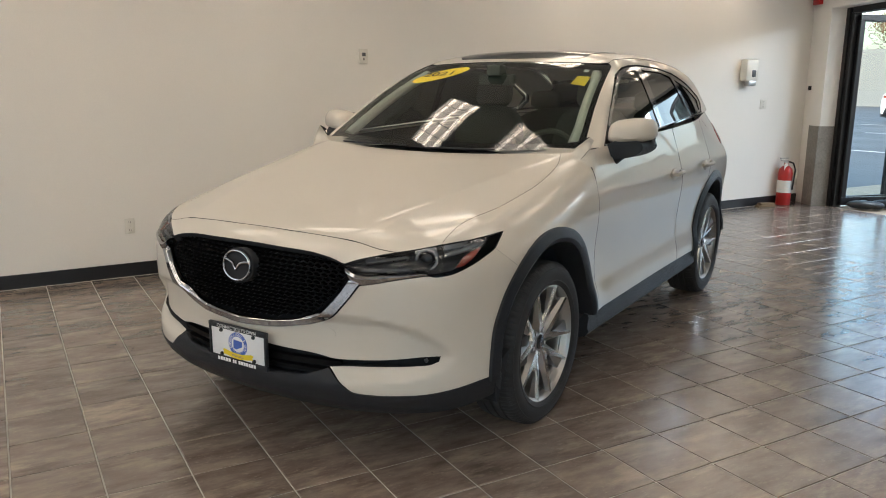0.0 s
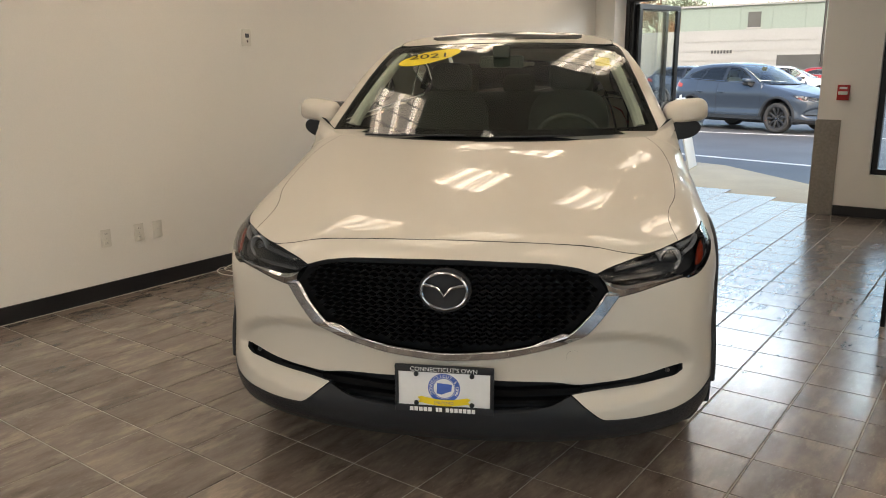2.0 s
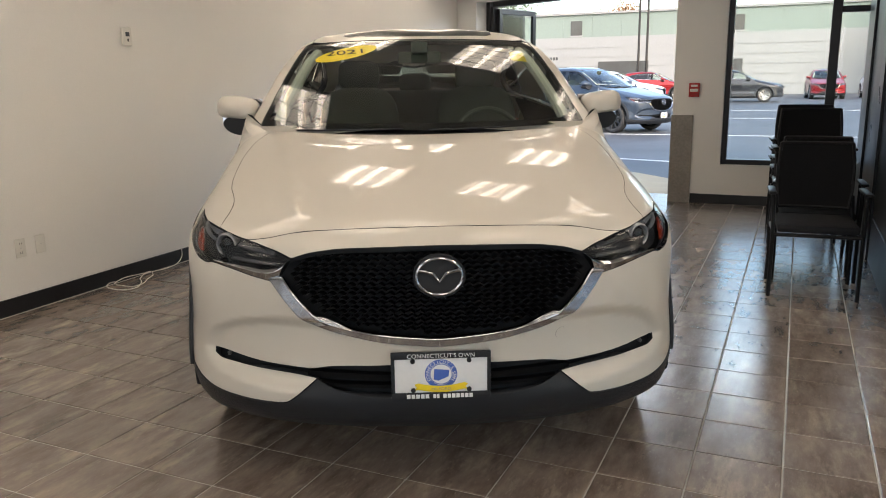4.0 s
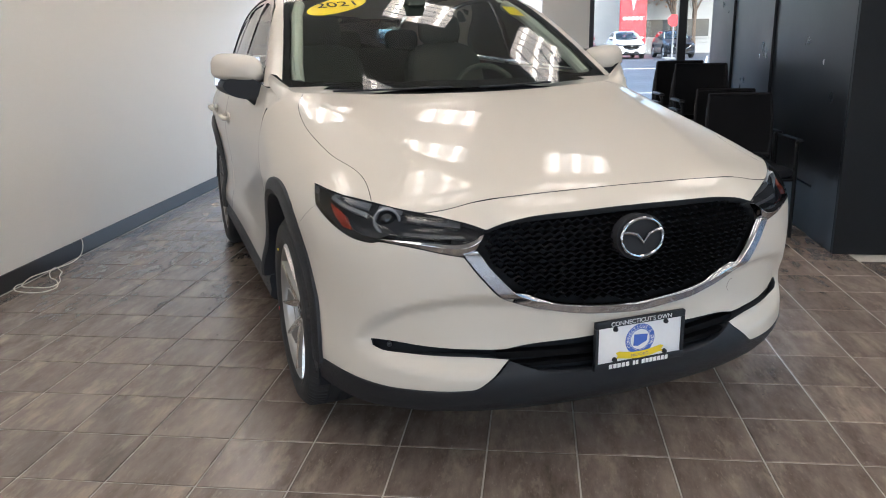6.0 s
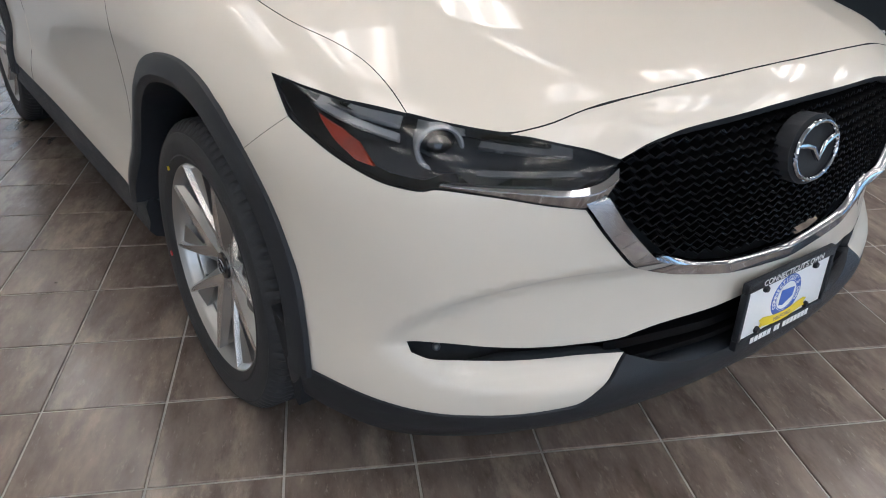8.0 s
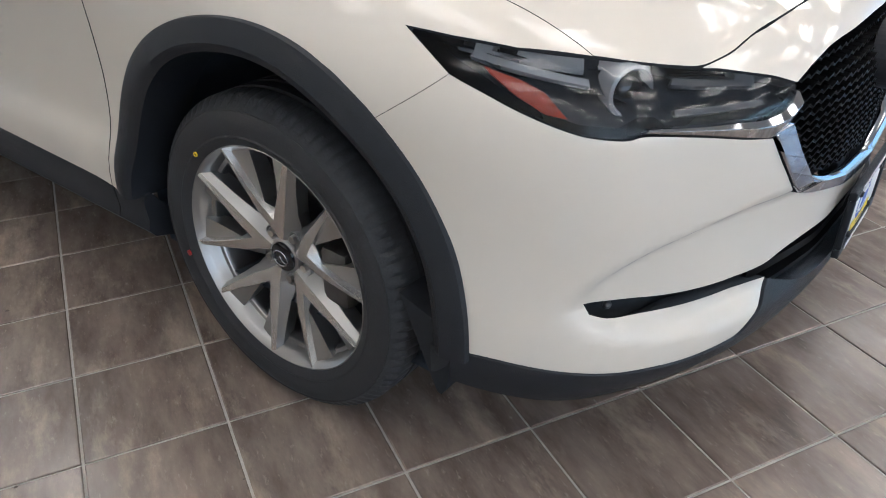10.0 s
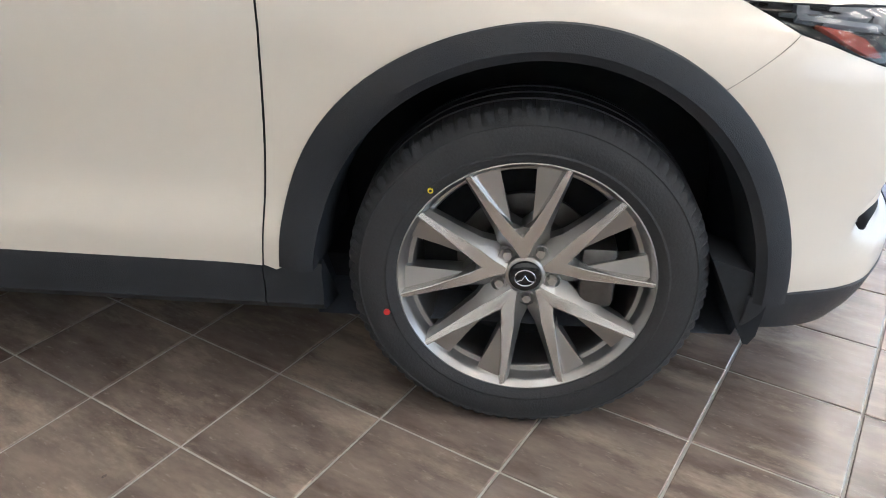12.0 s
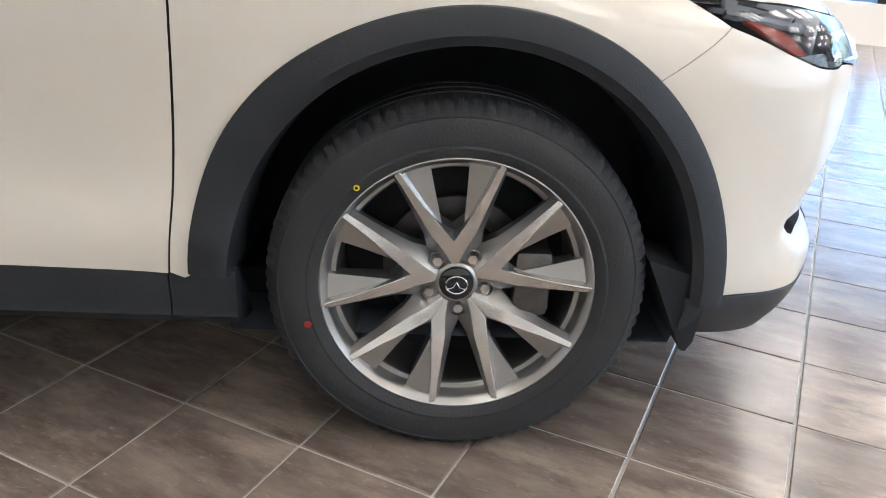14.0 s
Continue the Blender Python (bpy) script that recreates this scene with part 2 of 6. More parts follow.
M_PLATE = surface("white_plate", (0.78, 0.79, 0.80), 0.35, vary=0.03)
M_BLUE = surface("blue_print", (0.06, 0.13, 0.48), 0.5, vary=0.08)
M_INK = surface("black_print", (0.012, 0.012, 0.015), 0.5, vary=0.1)
M_WHITEPRINT = surface("white_print", (0.80, 0.80, 0.80), 0.5, vary=0.04)
M_WELL = dull(surface("wheel_well_liner", (0.062, 0.072, 0.088), 0.75, vary=0.2, scale=9, fine=120, bump=0.04), 0.25)
M_BRAKE = surface("brake_steel", (0.13, 0.125, 0.12), 0.4, metal=0.9, vary=0.2, scale=20)


# ---- mesh helpers ----
def ball(bm, m, r=1.0, seg=16, rings=10):
    bmesh.ops.create_uvsphere(bm, u_segments=seg, v_segments=rings, radius=r, matrix=m)


def box(bm, x0, x1, y0, y1, z0, z1, bevel=0.0):
    r = bmesh.ops.create_cube(bm, size=1, matrix=Matrix.Translation(((x0 + x1) / 2, (y0 + y1) / 2, (z0 + z1) / 2)) @ Matrix.Diagonal((x1 - x0, y1 - y0, z1 - z0, 1)))
    if bevel:
        es = {e for v in r["verts"] for e in v.link_edges}
        bmesh.ops.bevel(bm, geom=list(es), offset=bevel, segments=2, affect="EDGES", profile=0.5)
    return r["verts"]


def rod(bm, a, b, r, seg=10, r2=None):
    a, b = Vector(a), Vector(b)
    q = (b - a).to_track_quat("Z", "Y").to_matrix().to_4x4()
    bmesh.ops.create_cone(bm, cap_ends=True, segments=seg, radius1=r, radius2=r if r2 is None else r2, depth=(b - a).length, matrix=Matrix.Translation((a + b) / 2) @ q)


def prism(bm, pts, z0, z1, m=None):
    """A flat polygon drawn up from z0 to z1."""
    m = m or Matrix()
    lo, hi = ([bm.verts.new(m @ Vector((x, y, z))) for x, y in pts] for z in (z0, z1))
    bm.faces.new(list(reversed(lo)))
    bm.faces.new(hi)
    for i in range(len(pts)):
        j = (i + 1) % len(pts)
        bm.faces.new((lo[i], lo[j], hi[j], hi[i]))


def tube(bm, pts, r, seg=8, closed=False):
    """A round tube along points."""
    pts = [Vector(p) for p in pts]
    rings = []
    up = Vector((0, 0, 1))
    for i, p in enumerate(pts):
        if closed:
            d = pts[(i + 1) % len(pts)] - pts[i - 1]
        else:
            d = pts[min(i + 1, len(pts) - 1)] - pts[max(i - 1, 0)]
        d.normalize()
        s = d.cross(up)
        s = s.normalized() if s.length > 1e-4 else d.orthogonal().normalized()
        u = s.cross(d)
        rings.append([bm.verts.new(p + r * (math.cos(a) * s + math.sin(a) * u)) for a in (2 * math.pi * k / seg for k in range(seg))])
    n = len(rings)
    for i in range(n if closed else n - 1):
        a, b = rings[i], rings[(i + 1) % n]
        for k in range(seg):
            bm.faces.new((a[k], a[(k + 1) % seg], b[(k + 1) % seg], b[k]))
    if not closed:
        bm.faces.new(list(reversed(rings[0])))
        bm.faces.new(rings[-1])


def lathe(bm, profile, m, seg=48, a0=0.0, a1=2 * math.pi):
    """Turns (radius, height) pairs about the local z axis."""
    full = abs(a1 - a0 - 2 * math.pi) < 1e-6
    n = seg if full else seg + 1
    rings = [[bm.verts.new(m @ Vector((r * math.cos(a0 + (a1 - a0) * k / seg), r * math.sin(a0 + (a1 - a0) * k / seg), h))) for k in range(n)] for r, h in profile]
    for a, b in zip(rings, rings[1:]):
        for k in range(seg):
            j = (k + 1) % n
            bm.faces.new((a[k], a[j], b[j], b[k]))


def mesh_of(bm, name, material, smooth=True, angle=35):
    bmesh.ops.recalc_face_normals(bm, faces=bm.faces)
    me = bpy.data.meshes.new(name)
    bm.to_mesh(me)
    bm.free()
    me.materials.append(material)
    if smooth:
        me.set_sharp_from_angle(angle=radians(angle))
        for p in me.polygons:
            p.use_smooth = True
    return me


def part(name, bm, material, parent, label="", smooth=True, angle=35):
    ob = new(name, mesh_of(bm, name, material, smooth, angle))
    ob.parent = parent
    if label:
        ob["label"] = label
    return ob


def thing(name, m, label, category, group="", kind=""):
    ob = new(name)
    ob.empty_display_size = 0.1
    ob.matrix_world = m
    return tagged(ob, label, category, group, kind)


def single(name, bm, material, m, label, category, group="", kind="", smooth=True):
    ob = new(name, mesh_of(bm, name, material, smooth))
    ob.matrix_world = m
    return tagged(ob, label, category, group, kind)


# ---- the showroom ----
LEAN_WALL = math.atan(0.024)          # the long wall runs a little off the tile grid
P = 0.305                              # tile pitch
CEILING = 2.86


def slab(name, pts, z0, z1, material, label, category, kind="structure"):
    bm = bmesh.new()
    prism(bm, pts, z0, z1)
    return single(name, bm, material, Matrix(), label, category, kind=kind, smooth=False)


def wall_x(y):
    return -2.225 - 0.024 * y


slab("wall_west", [(wall_x(-7.2), -7.2), (wall_x(8.78), 8.78), (wall_x(8.78) - 0.2, 8.78), (wall_x(-7.2) - 0.2, -7.2)], 0, CEILING, M_WALL, "long plain wall painted warm white", "wall")
slab("baseboard", [(wall_x(-7.2), -7.2), (wall_x(-7.2) + 0.012, -7.2), (wall_x(8.6) + 0.012, 8.6), (wall_x(8.6), 8.6)], 0, 0.105, M_BASE, "black rubber baseboard along the white wall", "baseboard")

slab("trim", [(wall_x(-7.2) + 0.013, -7.2), (wall_x(-7.2) + 0.026, -7.2), (wall_x(8.2) + 0.026, 8.2), (wall_x(8.2) + 0.013, 8.2)], -0.003, 0.0015, M_GROUT, "pale sealant line along the black baseboard", "sealant")

# the entrance wall stands askew; u runs along it, v out through it
ENTRY = Matrix.Translation((-2.49, 8.32, 0)) @ Matrix.Rotation(math.atan2(-0.429, 0.903), 4, "Z")


def entry_box(name, u0, u1, v0, v1, z0, z1, material, label, category, kind="structure", bevel=0.0):
    bm = bmesh.new()
    box(bm, u0, u1, v0, v1, z0, z1, bevel)
    return single(name, bm, material, ENTRY, label, category, kind=kind, smooth=False)


entry_box("wall_entrance_jamb", -0.02, 0.475, 0, 0.33, 0, CEILING, M_WALL, "short white wall beside the wide entrance", "wall")
entry_box("wall_entrance_header", 0.475, 3.77, 0, 0.33, 2.42, CEILING, M_WALL, "white wall above the entrance opening", "wall")
entry_box("trim", 0.247, 0.479, -0.012, 0.334, 0, 1.0, M_STONE, "grey stone tile facing on the entrance jamb", "wall facing")
slab("wall_window_pier", [(0.825, 6.732), (1.349, 6.732), (1.349, 7.041), (0.980, 7.080)], 0, CEILING, M_WALL, "white pier between entrance and window", "wall")
slab("wall_window_sill", [(1.349, 6.732), (2.765, 6.732), (2.765, 7.041), (1.349, 7.041)], 0, 0.43, M_WALL, "low white wall below the shop window", "wall")
slab("wall_window_head", [(1.349, 6.732), (2.765, 6.732), (2.765, 7.041), (1.349, 7.041)], 2.45, CEILING, M_WALL, "white wall above the shop window", "wall")
bm = bmesh.new()
prism(bm, [(0.814, 6.720), (1.048, 6.720), (1.048, 6.737), (0.833, 6.737), (0.990, 7.085), (0.973, 7.092)], 0, 0.965)
single("trim", bm, M_STONE, Matrix(), "grey stone corner facing on the white pier", "wall facing", kind="structure", smooth=False)
slab("baseboard", [(1.053, 6.718), (2.571, 6.718), (2.571, 6.731), (1.053, 6.731)], 0, 0.105, M_BASE, "black rubber baseboard below the shop window", "baseboard")


def window_frame(name, x0, x1, y, z0, z1, label, bars=(), rails=()):
    w = thing(name, Matrix.Translation((x0, y, z0)), label, "window", kind="structure")
    f = 0.055
    for a, b, c, d in ((0, x1 - x0, 0, f), (0, x1 - x0, z1 - z0 - f, z1 - z0), (0, f, f, z1 - z0 - f), (x1 - x0 - f, x1 - x0, f, z1 - z0 - f)):
        bm = bmesh.new()
        box(bm, a, b, 0, 0.11, c, d, 0.004)
        part("window_frame", bm, M_FRAME, w, smooth=False)
    for b in bars:
        bm = bmesh.new()
        box(bm, b - 0.045 - x0, b + 0.045 - x0, 0.004, 0.106, f, z1 - z0 - f, 0.004)
        part("mullion", bm, M_FRAME, w, smooth=False)
    for z in rails:
        bm = bmesh.new()
        box(bm, bars[0] + 0.045 - x0, x1 - x0 - f, 0.008, 0.10, z - 0.03 - z0, z + 0.03 - z0, 0.004)
        part("transom", bm, M_FRAME, w, smooth=False)
    xs = [x0 + f, *bars, x1 - f]
    for a, b in zip(xs, xs[1:]):
        bm = bmesh.new()
        box(bm, a - x0, b - x0, 0.05, 0.056, f, z1 - z0 - f)
        part("pane", bm, M_GLASS, w, smooth=False).visible_shadow = False
    return w


window_frame("window_1", 1.349, 2.765, 6.809, 0.43, 2.45, "tall shop window in dark metal frame facing the car park", (2.377,), (2.02,))

# entrance frame and folded glass leaf
door = thing("door_1", ENTRY, "wide entrance with dark metal frame, its glass leaf folded open", "door", kind="structure")
for a, b, c, d, e, f in ((0.475, 0.545, 0.19, 0.32, 0, 2.42), (0.545, 0.60, 0.21, 0.31, 0, 2.36), (0.60, 3.76, 0.19, 0.32, 2.35, 2.42)):
    bm = bmesh.new()
    box(bm, a, b, c, d, e, f, 0.004)
    part("door_frame", bm, M_FRAME, door, smooth=False)


def door_leaf(m, width, height, parent):
    leaf_parts = ((0, width, 0.0, 0.10), (0, width, height - 0.07, height), (0, 0.065, 0.10, height - 0.07), (width - 0.065, width, 0.10, height - 0.07))
    inv = ENTRY.inverted() @ m
    for a, b, c, d in leaf_parts:
        bm = bmesh.new()
        box(bm, a, b, -0.022, 0.022, c, d, 0.004)
        ob = part("door_rail", bm, M_FRAME, parent, smooth=False)
        ob.matrix_basis = inv
    bm = bmesh.new()
    box(bm, 0.06, width - 0.06, -0.004, 0.004, 0.095, height - 0.065)
    ob = part("door_glass", bm, M_GLASS, parent, "clear glass", smooth=False)
    ob.matrix_basis, ob.visible_shadow = inv, False


door_leaf(pose(-1.80, 8.29, 0.03, 0, 0, 70), 0.82, 2.30, door)
door_leaf(pose(-1.89, 8.31, 0.03, 0, 0, 76), 0.80, 2.30, door)
# black panelled wall beside the chairs
bw = thing("wall_black", Matrix(), "matt black panelled partition with flush doors", "wall", kind="structure")
for y0, y1, z0, x in ((2.63, 3.10, 0.0, 2.640), (3.108, 4.28, 0.34, 2.655), (3.108, 4.28, 0.0, 2.65), (4.29, 4.62, 0.0, 2.635), (4.63, 5.62, 0.0, 2.655), (5.63, 5.86, 0.0, 2.635), (5.87, 6.69, 0.0, 2.66)):
    bm = bmesh.new()
    z1 = 0.332 if (y0 == 3.108 and z0 == 0.0) else CEILING
    box(bm, x, 2.80, y0, y1, z0, z1, 0.004)
    part("panel", bm, M_BLACK, bw, smooth=False)
bm = bmesh.new()
box(bm, 2.642, 7.8, 2.60, 2.80, 0, CEILING)
part("partition", bm, M_BLACKWALL, bw, smooth=False)
for y, z in ((3.12, 1.17), (4.66, 1.17)):
    bm = bmesh.new()
    lathe(bm, [(0.0, -0.012), (0.014, -0.012), (0.019, -0.008), (0.019, 0.012)], Matrix.Translation((2.655, y, z)) @ Matrix.Rotation(radians(-90), 4, "Y") @ Matrix.Scale(-1, 4, (0, 0, 1)), 20)
    part("lock", bm, M_STEEL, bw, "round steel lock")

# walls behind and beside the walk, with the glazed front that lights the floor
slab("wall_south", [(-2.3, -7.2), (8.0, -7.2), (8.0, -7.4), (-2.3, -7.4)], 0, CEILING, M_WALL, "plain white back wall", "wall")
slab("wall_east_low", [(7.8, -7.2), (8.0, -7.2), (8.0, 2.7), (7.8, 2.7)], 0, 0.4, M_WALL, "low white wall below the glazed front", "wall")
# unseen pane, added and tinted to dim the sky mirrored in the floor
pane = slab("window_3", [(7.89, -7.2), (7.90, -7.2), (7.90, 2.7), (7.89, 2.7)], 0.4, 2.6, M_TINTED, "added blue pane that dims the sky beyond the glazed front", "window")
pane.visible_shadow = False
slab("wall_east_head", [(7.8, -7.2), (8.0, -7.2), (8.0, 2.7), (7.8, 2.7)], 2.6, CEILING, M_WALL, "white wall above the glazed front", "wall")
for k in range(6):
    y0 = -7.2 + 1.65 * k
    bm = bmesh.new()
    box(bm, 7.86, 7.94, y0 - 0.04, y0 + 0.04, 0.4, 2.6)
    single("window_mullion", bm, M_FRAME, Matrix(), "dark metal post of the glazed front", "window", kind="structure", smooth=False)

bm = bmesh.new()
box(bm, -3.0, 8.0, -7.3, 9.0, CEILING + 0.012, CEILING + 0.1)
for i in range(-5, 14):
    for j in range(-12, 15):
        box(bm, i * 0.61 + 0.012, i * 0.61 + 0.598, j * 0.61 + 0.012, j * 0.61 + 0.598, CEILING, CEILING + 0.014)
for i in range(-5, 14):
    box(bm, i * 0.61 - 0.012, i * 0.61 + 0.012, -7.3, 9.0, CEILING - 0.004, CEILING + 0.013)
for j in range(-12, 15):
    box(bm, -3.0, 8.0, j * 0.61 - 0.011, j * 0.61 + 0.011, CEILING - 0.003, CEILING + 0.013)
single("ceiling", bm, M_CEIL, Matrix(), "white suspended ceiling of square tiles", "ceiling", kind="structure", smooth=False)


def troffer():
    t = thing("ceiling_light", Matrix(), "square recessed ceiling light with three bright fluorescent tubes", "ceiling light", "ceiling lights")
    bm = bmesh.new()
    for a, b, c, d in ((-0.30, 0.30, -0.30, -0.28), (-0.30, 0.30, 0.28, 0.30), (-0.30, -0.28, -0.28, 0.28), (0.28, 0.30, -0.28, 0.28)):
        box(bm, a, b, c, d, -0.03, 0.0)
    part("frame", bm, M_REFLECTOR, t, smooth=False)
    bm = bmesh.new()
    box(bm, -0.28, 0.28, -0.28, 0.28, -0.006, 0.0)
    part("reflector", bm, M_DIFFUSER, t, smooth=False)
    for x in (-0.19, 0.0, 0.19):
        bm = bmesh.new()
        box(bm, x - 0.024, x + 0.024, -0.275, 0.275, -0.022, -0.014)
        part("tube", bm, M_TUBE, t, smooth=False)
    bm = bmesh.new()
    for k in range(1, 5):
        y = -0.28 + 0.56 * k / 5
        box(bm, -0.28, 0.28, y - 0.004, y + 0.004, -0.03, -0.023)
    part("louvre", bm, M_STEEL, t, smooth=False)
    return t


lamp = troffer()
# the two at x = -2.0 are made up, to brighten the long wall
spots = [(-1.12, 1.62), (0.10, 1.62), (-1.96, 4.28), (-2.0, 5.50), (-2.0, 6.72)] + [(0.13 + 1.22 * i, 3.22 + 1.22 * j) for i in range(-1, 6) for j in range(-7, 4) if not (i >= 2 and j >= 0) and not (i == 1 and j >= 1) and not (i < 1 and j == -1)]
for k, (x, y) in enumerate(spots):
    m = pose(x, y, CEILING - 0.006)
    if k:
        copy_thing(lamp, m)
    else:
        lamp.matrix_world = m


# ---- wall fittings ----
def at_wall(y, z):
    return Matrix.Translation((wall_x(y), y, z)) @ Matrix.Rotation(LEAN_WALL, 4, "Z")


def outlet(y, z, label, blank=False, w=0.072, h=0.118):
    o = thing("wall_outlet", at_wall(y, z), label, "outlet", "wall outlets")
    bm = bmesh.new()
    box(bm, 0, 0.007, -w / 2, w / 2, -h / 2, h / 2, 0.003)
    part("cover_plate", bm, M_PLASTIC_W, o)
    if not blank:
        for s in (-1, 1):
            bm = bmesh.new()
            box(bm, 0.006, 0.0095, -0.017, 0.017, s * 0.03 - 0.015, s * 0.03 + 0.015, 0.002)
            part("socket", bm, M_PLASTIC_W, o)
            bm = bmesh.new()
            box(bm, 0.009, 0.0102, -0.008, -0.005, s * 0.03 - 0.006, s * 0.03 + 0.006)
            box(bm, 0.009, 0.0102, 0.005, 0.008, s * 0.03 - 0.006, s * 0.03 + 0.006)
            part("slot", bm, M_PLASTIC_SHADE, o, smooth=False)
    bm = bmesh.new()
    lathe(bm, [(0.0, 0.0105), (0.003, 0.0105), (0.003, 0.006)], Matrix.Rotation(radians(90), 4, "Y"), 10)
    part("screw", bm, M_STEEL, o)


outlet(0.003, 0.395, "ivory double power outlet low on the white wall")
outlet(0.72, 0.40, "ivory double power outlet low on the white wall")
outlet(0.965, 0.40, "ivory data outlet low on the white wall")
outlet(1.11, 0.40, "blank ivory cover plate low on the white wall", True)

th = thing("wall_thermostat", at_wall(2.0, 1.712), "small ivory thermostat box on the white wall", "thermostat")
bm = bmesh.new()
box(bm, 0, 0.025, -0.04, 0.04, -0.062, 0.062, 0.006)
part("case", bm, M_PLASTIC_W, th)
bm = bmesh.new()
box(bm, 0.024, 0.027, -0.018, 0.018, 0.0, 0.03, 0.002)
part("display", bm, M_LAMPGREY, th)
bm = bmesh.new()
box(bm, 0.024, 0.030, -0.006, 0.006, -0.035, -0.015, 0.002)
part("lever", bm, M_PLASTIC_SHADE, th)

wb = thing("hand_sanitizer_dispenser", at_wall(7.07, 1.65), "ivory wall dispenser with rounded cover and lever", "dispenser")
bm = bmesh.new()
box(bm, 0, 0.11, -0.115, 0.115, -0.11, 0.15, 0.03)
part("cover", bm, M_PLASTIC_W, wb)
bm = bmesh.new()
box(bm, 0.02, 0.10, -0.05, 0.09, -0.165, -0.10, 0.015)
part("nozzle", bm, M_STEEL, wb)
bm = bmesh.new()
box(bm, 0.105, 0.114, -0.02, 0.05, -0.06, 0.02, 0.004)
part("window", bm, M_LAMPGREY, wb)
outlet(7.45, 1.265, "double switch plate on the white wall near the corner", False, 0.12, 0.118)

fe = thing("fire_extinguisher", Matrix.Translation((-2.30, 7.87, 0)), "red fire extinguisher with white label standing on the floor", "fire extinguisher")
bm = bmesh.new()
lathe(bm, [(0.0, 0.0), (0.082, 0.0), (0.088, 0.012), (0.088, 0.40), (0.078, 0.455), (0.045, 0.49), (0.028, 0.50), (0.028, 0.53), (0.0, 0.53)], Matrix(), 28)
part("cylinder", bm, M_RED, fe)
bm = bmesh.new()
lathe(bm, [(0.0885, 0.16), (0.0895, 0.165), (0.0895, 0.31), (0.0885, 0.315)], Matrix(), 28, radians(-160), radians(30))
part("paper_label", bm, M_PAPER, fe)
bm = bmesh.new()
box(bm, -0.02, 0.02, -0.02, 0.02, 0.53, 0.57, 0.005)
box(bm, -0.012, 0.012, -0.12, 0.03, 0.585, 0.60, 0.003)
box(bm, -0.012, 0.012, -0.10, 0.0, 0.56, 0.572, 0.003)
part("valve", bm, M_STEEL, fe)
bm = bmesh.new()
tube(bm, [(0.0, 0.03, 0.55), (0.05, 0.07, 0.53), (0.095, 0.06, 0.45), (0.105, 0.03, 0.30), (0.10, 0.02, 0.2)], 0.011, 8)
part("hose", bm, M_TYRE, fe)
bm = bmesh.new()
box(bm, 0.03, 0.032, -0.075, -0.005, 0.40, 0.53)
part("inspection_tag", bm, M_PAPER, fe, smooth=False)

wood = thing("wood_offcut", pose(-2.28, 7.50, 0, 0, 0, 78), "short stack of wooden offcuts lying by the baseboard", "wood")
M_WOOD = surface("raw_timber", (0.20, 0.13, 0.07), 0.7, vary=0.2, scale=9, fine=60, stretch=(1, 6, 6))
for k in range(2):
    bm = bmesh.new()
    box(bm, -0.12 + 0.03 * k, 0.14 - 0.02 * k, -0.045, 0.04, 0.025 * k, 0.025 * k + 0.024, 0.003)
    part("board", bm, M_WOOD, wood)

ex = thing("exit_alarm_strobe", ENTRY @ Matrix.Translation((0.19, 0, 2.57)), "red alarm strobe box high beside the entrance", "alarm")
bm = bmesh.new()
box(bm, -0.075, 0.075, -0.05, 0, -0.09, 0.10, 0.006)
part("case", bm, M_RED, ex)
bm = bmesh.new()
box(bm, -0.03, 0.03, -0.062, -0.048, -0.01, 0.05, 0.006)
part("strobe_lens", bm, M_PLASTIC_W, ex)
sn = thing("door_sensor", ENTRY @ Matrix.Translation((0.18, 0, 1.465)), "small black sensor button on the white jamb", "sensor")
bm = bmesh.new()
box(bm, -0.02, 0.02, -0.03, 0, -0.028, 0.028, 0.008)
part("case", bm, M_FRAME, sn)

al = thing("fire_alarm_pull", Matrix.Translation((1.045, 6.732, 1.235)), "red fire alarm pull station on the white pier", "fire alarm")
bm = bmesh.new()
box(bm, -0.055, 0.055, -0.045, 0, -0.075, 0.075, 0.006)
part("case", bm, M_RED, al)
bm = bmesh.new()
box(bm, -0.042, 0.042, -0.056, -0.043, -0.02, 0.012, 0.004)
part("pull_bar", bm, M_PAPER, al)
bm = bmesh.new()
box(bm, -0.035, 0.035, -0.0475, -0.0445, 0.035, 0.055)
part("lettering_bar", bm, M_WHITEPRINT, al, smooth=False)

cd = thing("coiled_cable", Matrix.Translation((-2.19, 1.83, 0)), "loose coil of thin white cable on the floor by the baseboard", "cable")


def flowing(p, n=6):
    """A smooth line through the knots p."""
    p = [Vector(q) for q in (p[0], *p, p[-1])]
    out = []
    for a, b, c, d in zip(p, p[1:], p[2:], p[3:]):
        for k in range(n):
            t = k / n
            out.append(0.5 * (2 * b + (c - a) * t + (2 * a - 5 * b + 4 * c - d) * t * t + (3 * b - a - 3 * c + d) * t ** 3))
    return out + [p[-1]]


bm = bmesh.new()
tube(bm, flowing([(-0.078, 0.53, 0.112), (-0.070, 0.52, 0.055), (-0.055, 0.45, 0.012), (-0.030, 0.31, 0.006), (-0.045, 0.18, 0.008), (-0.052, 0.06, 0.016), (-0.055, -0.08, 0.022), (-0.030, -0.20, 0.010), (0.05, -0.21, 0.006), (0.145, -0.20, 0.006), (0.150, -0.11, 0.008), (0.075, 0.01, 0.006), (0.035, 0.10, 0.006)]), 0.0035, 6)
part("cord", bm, M_CORD, cd)
bm = bmesh.new()
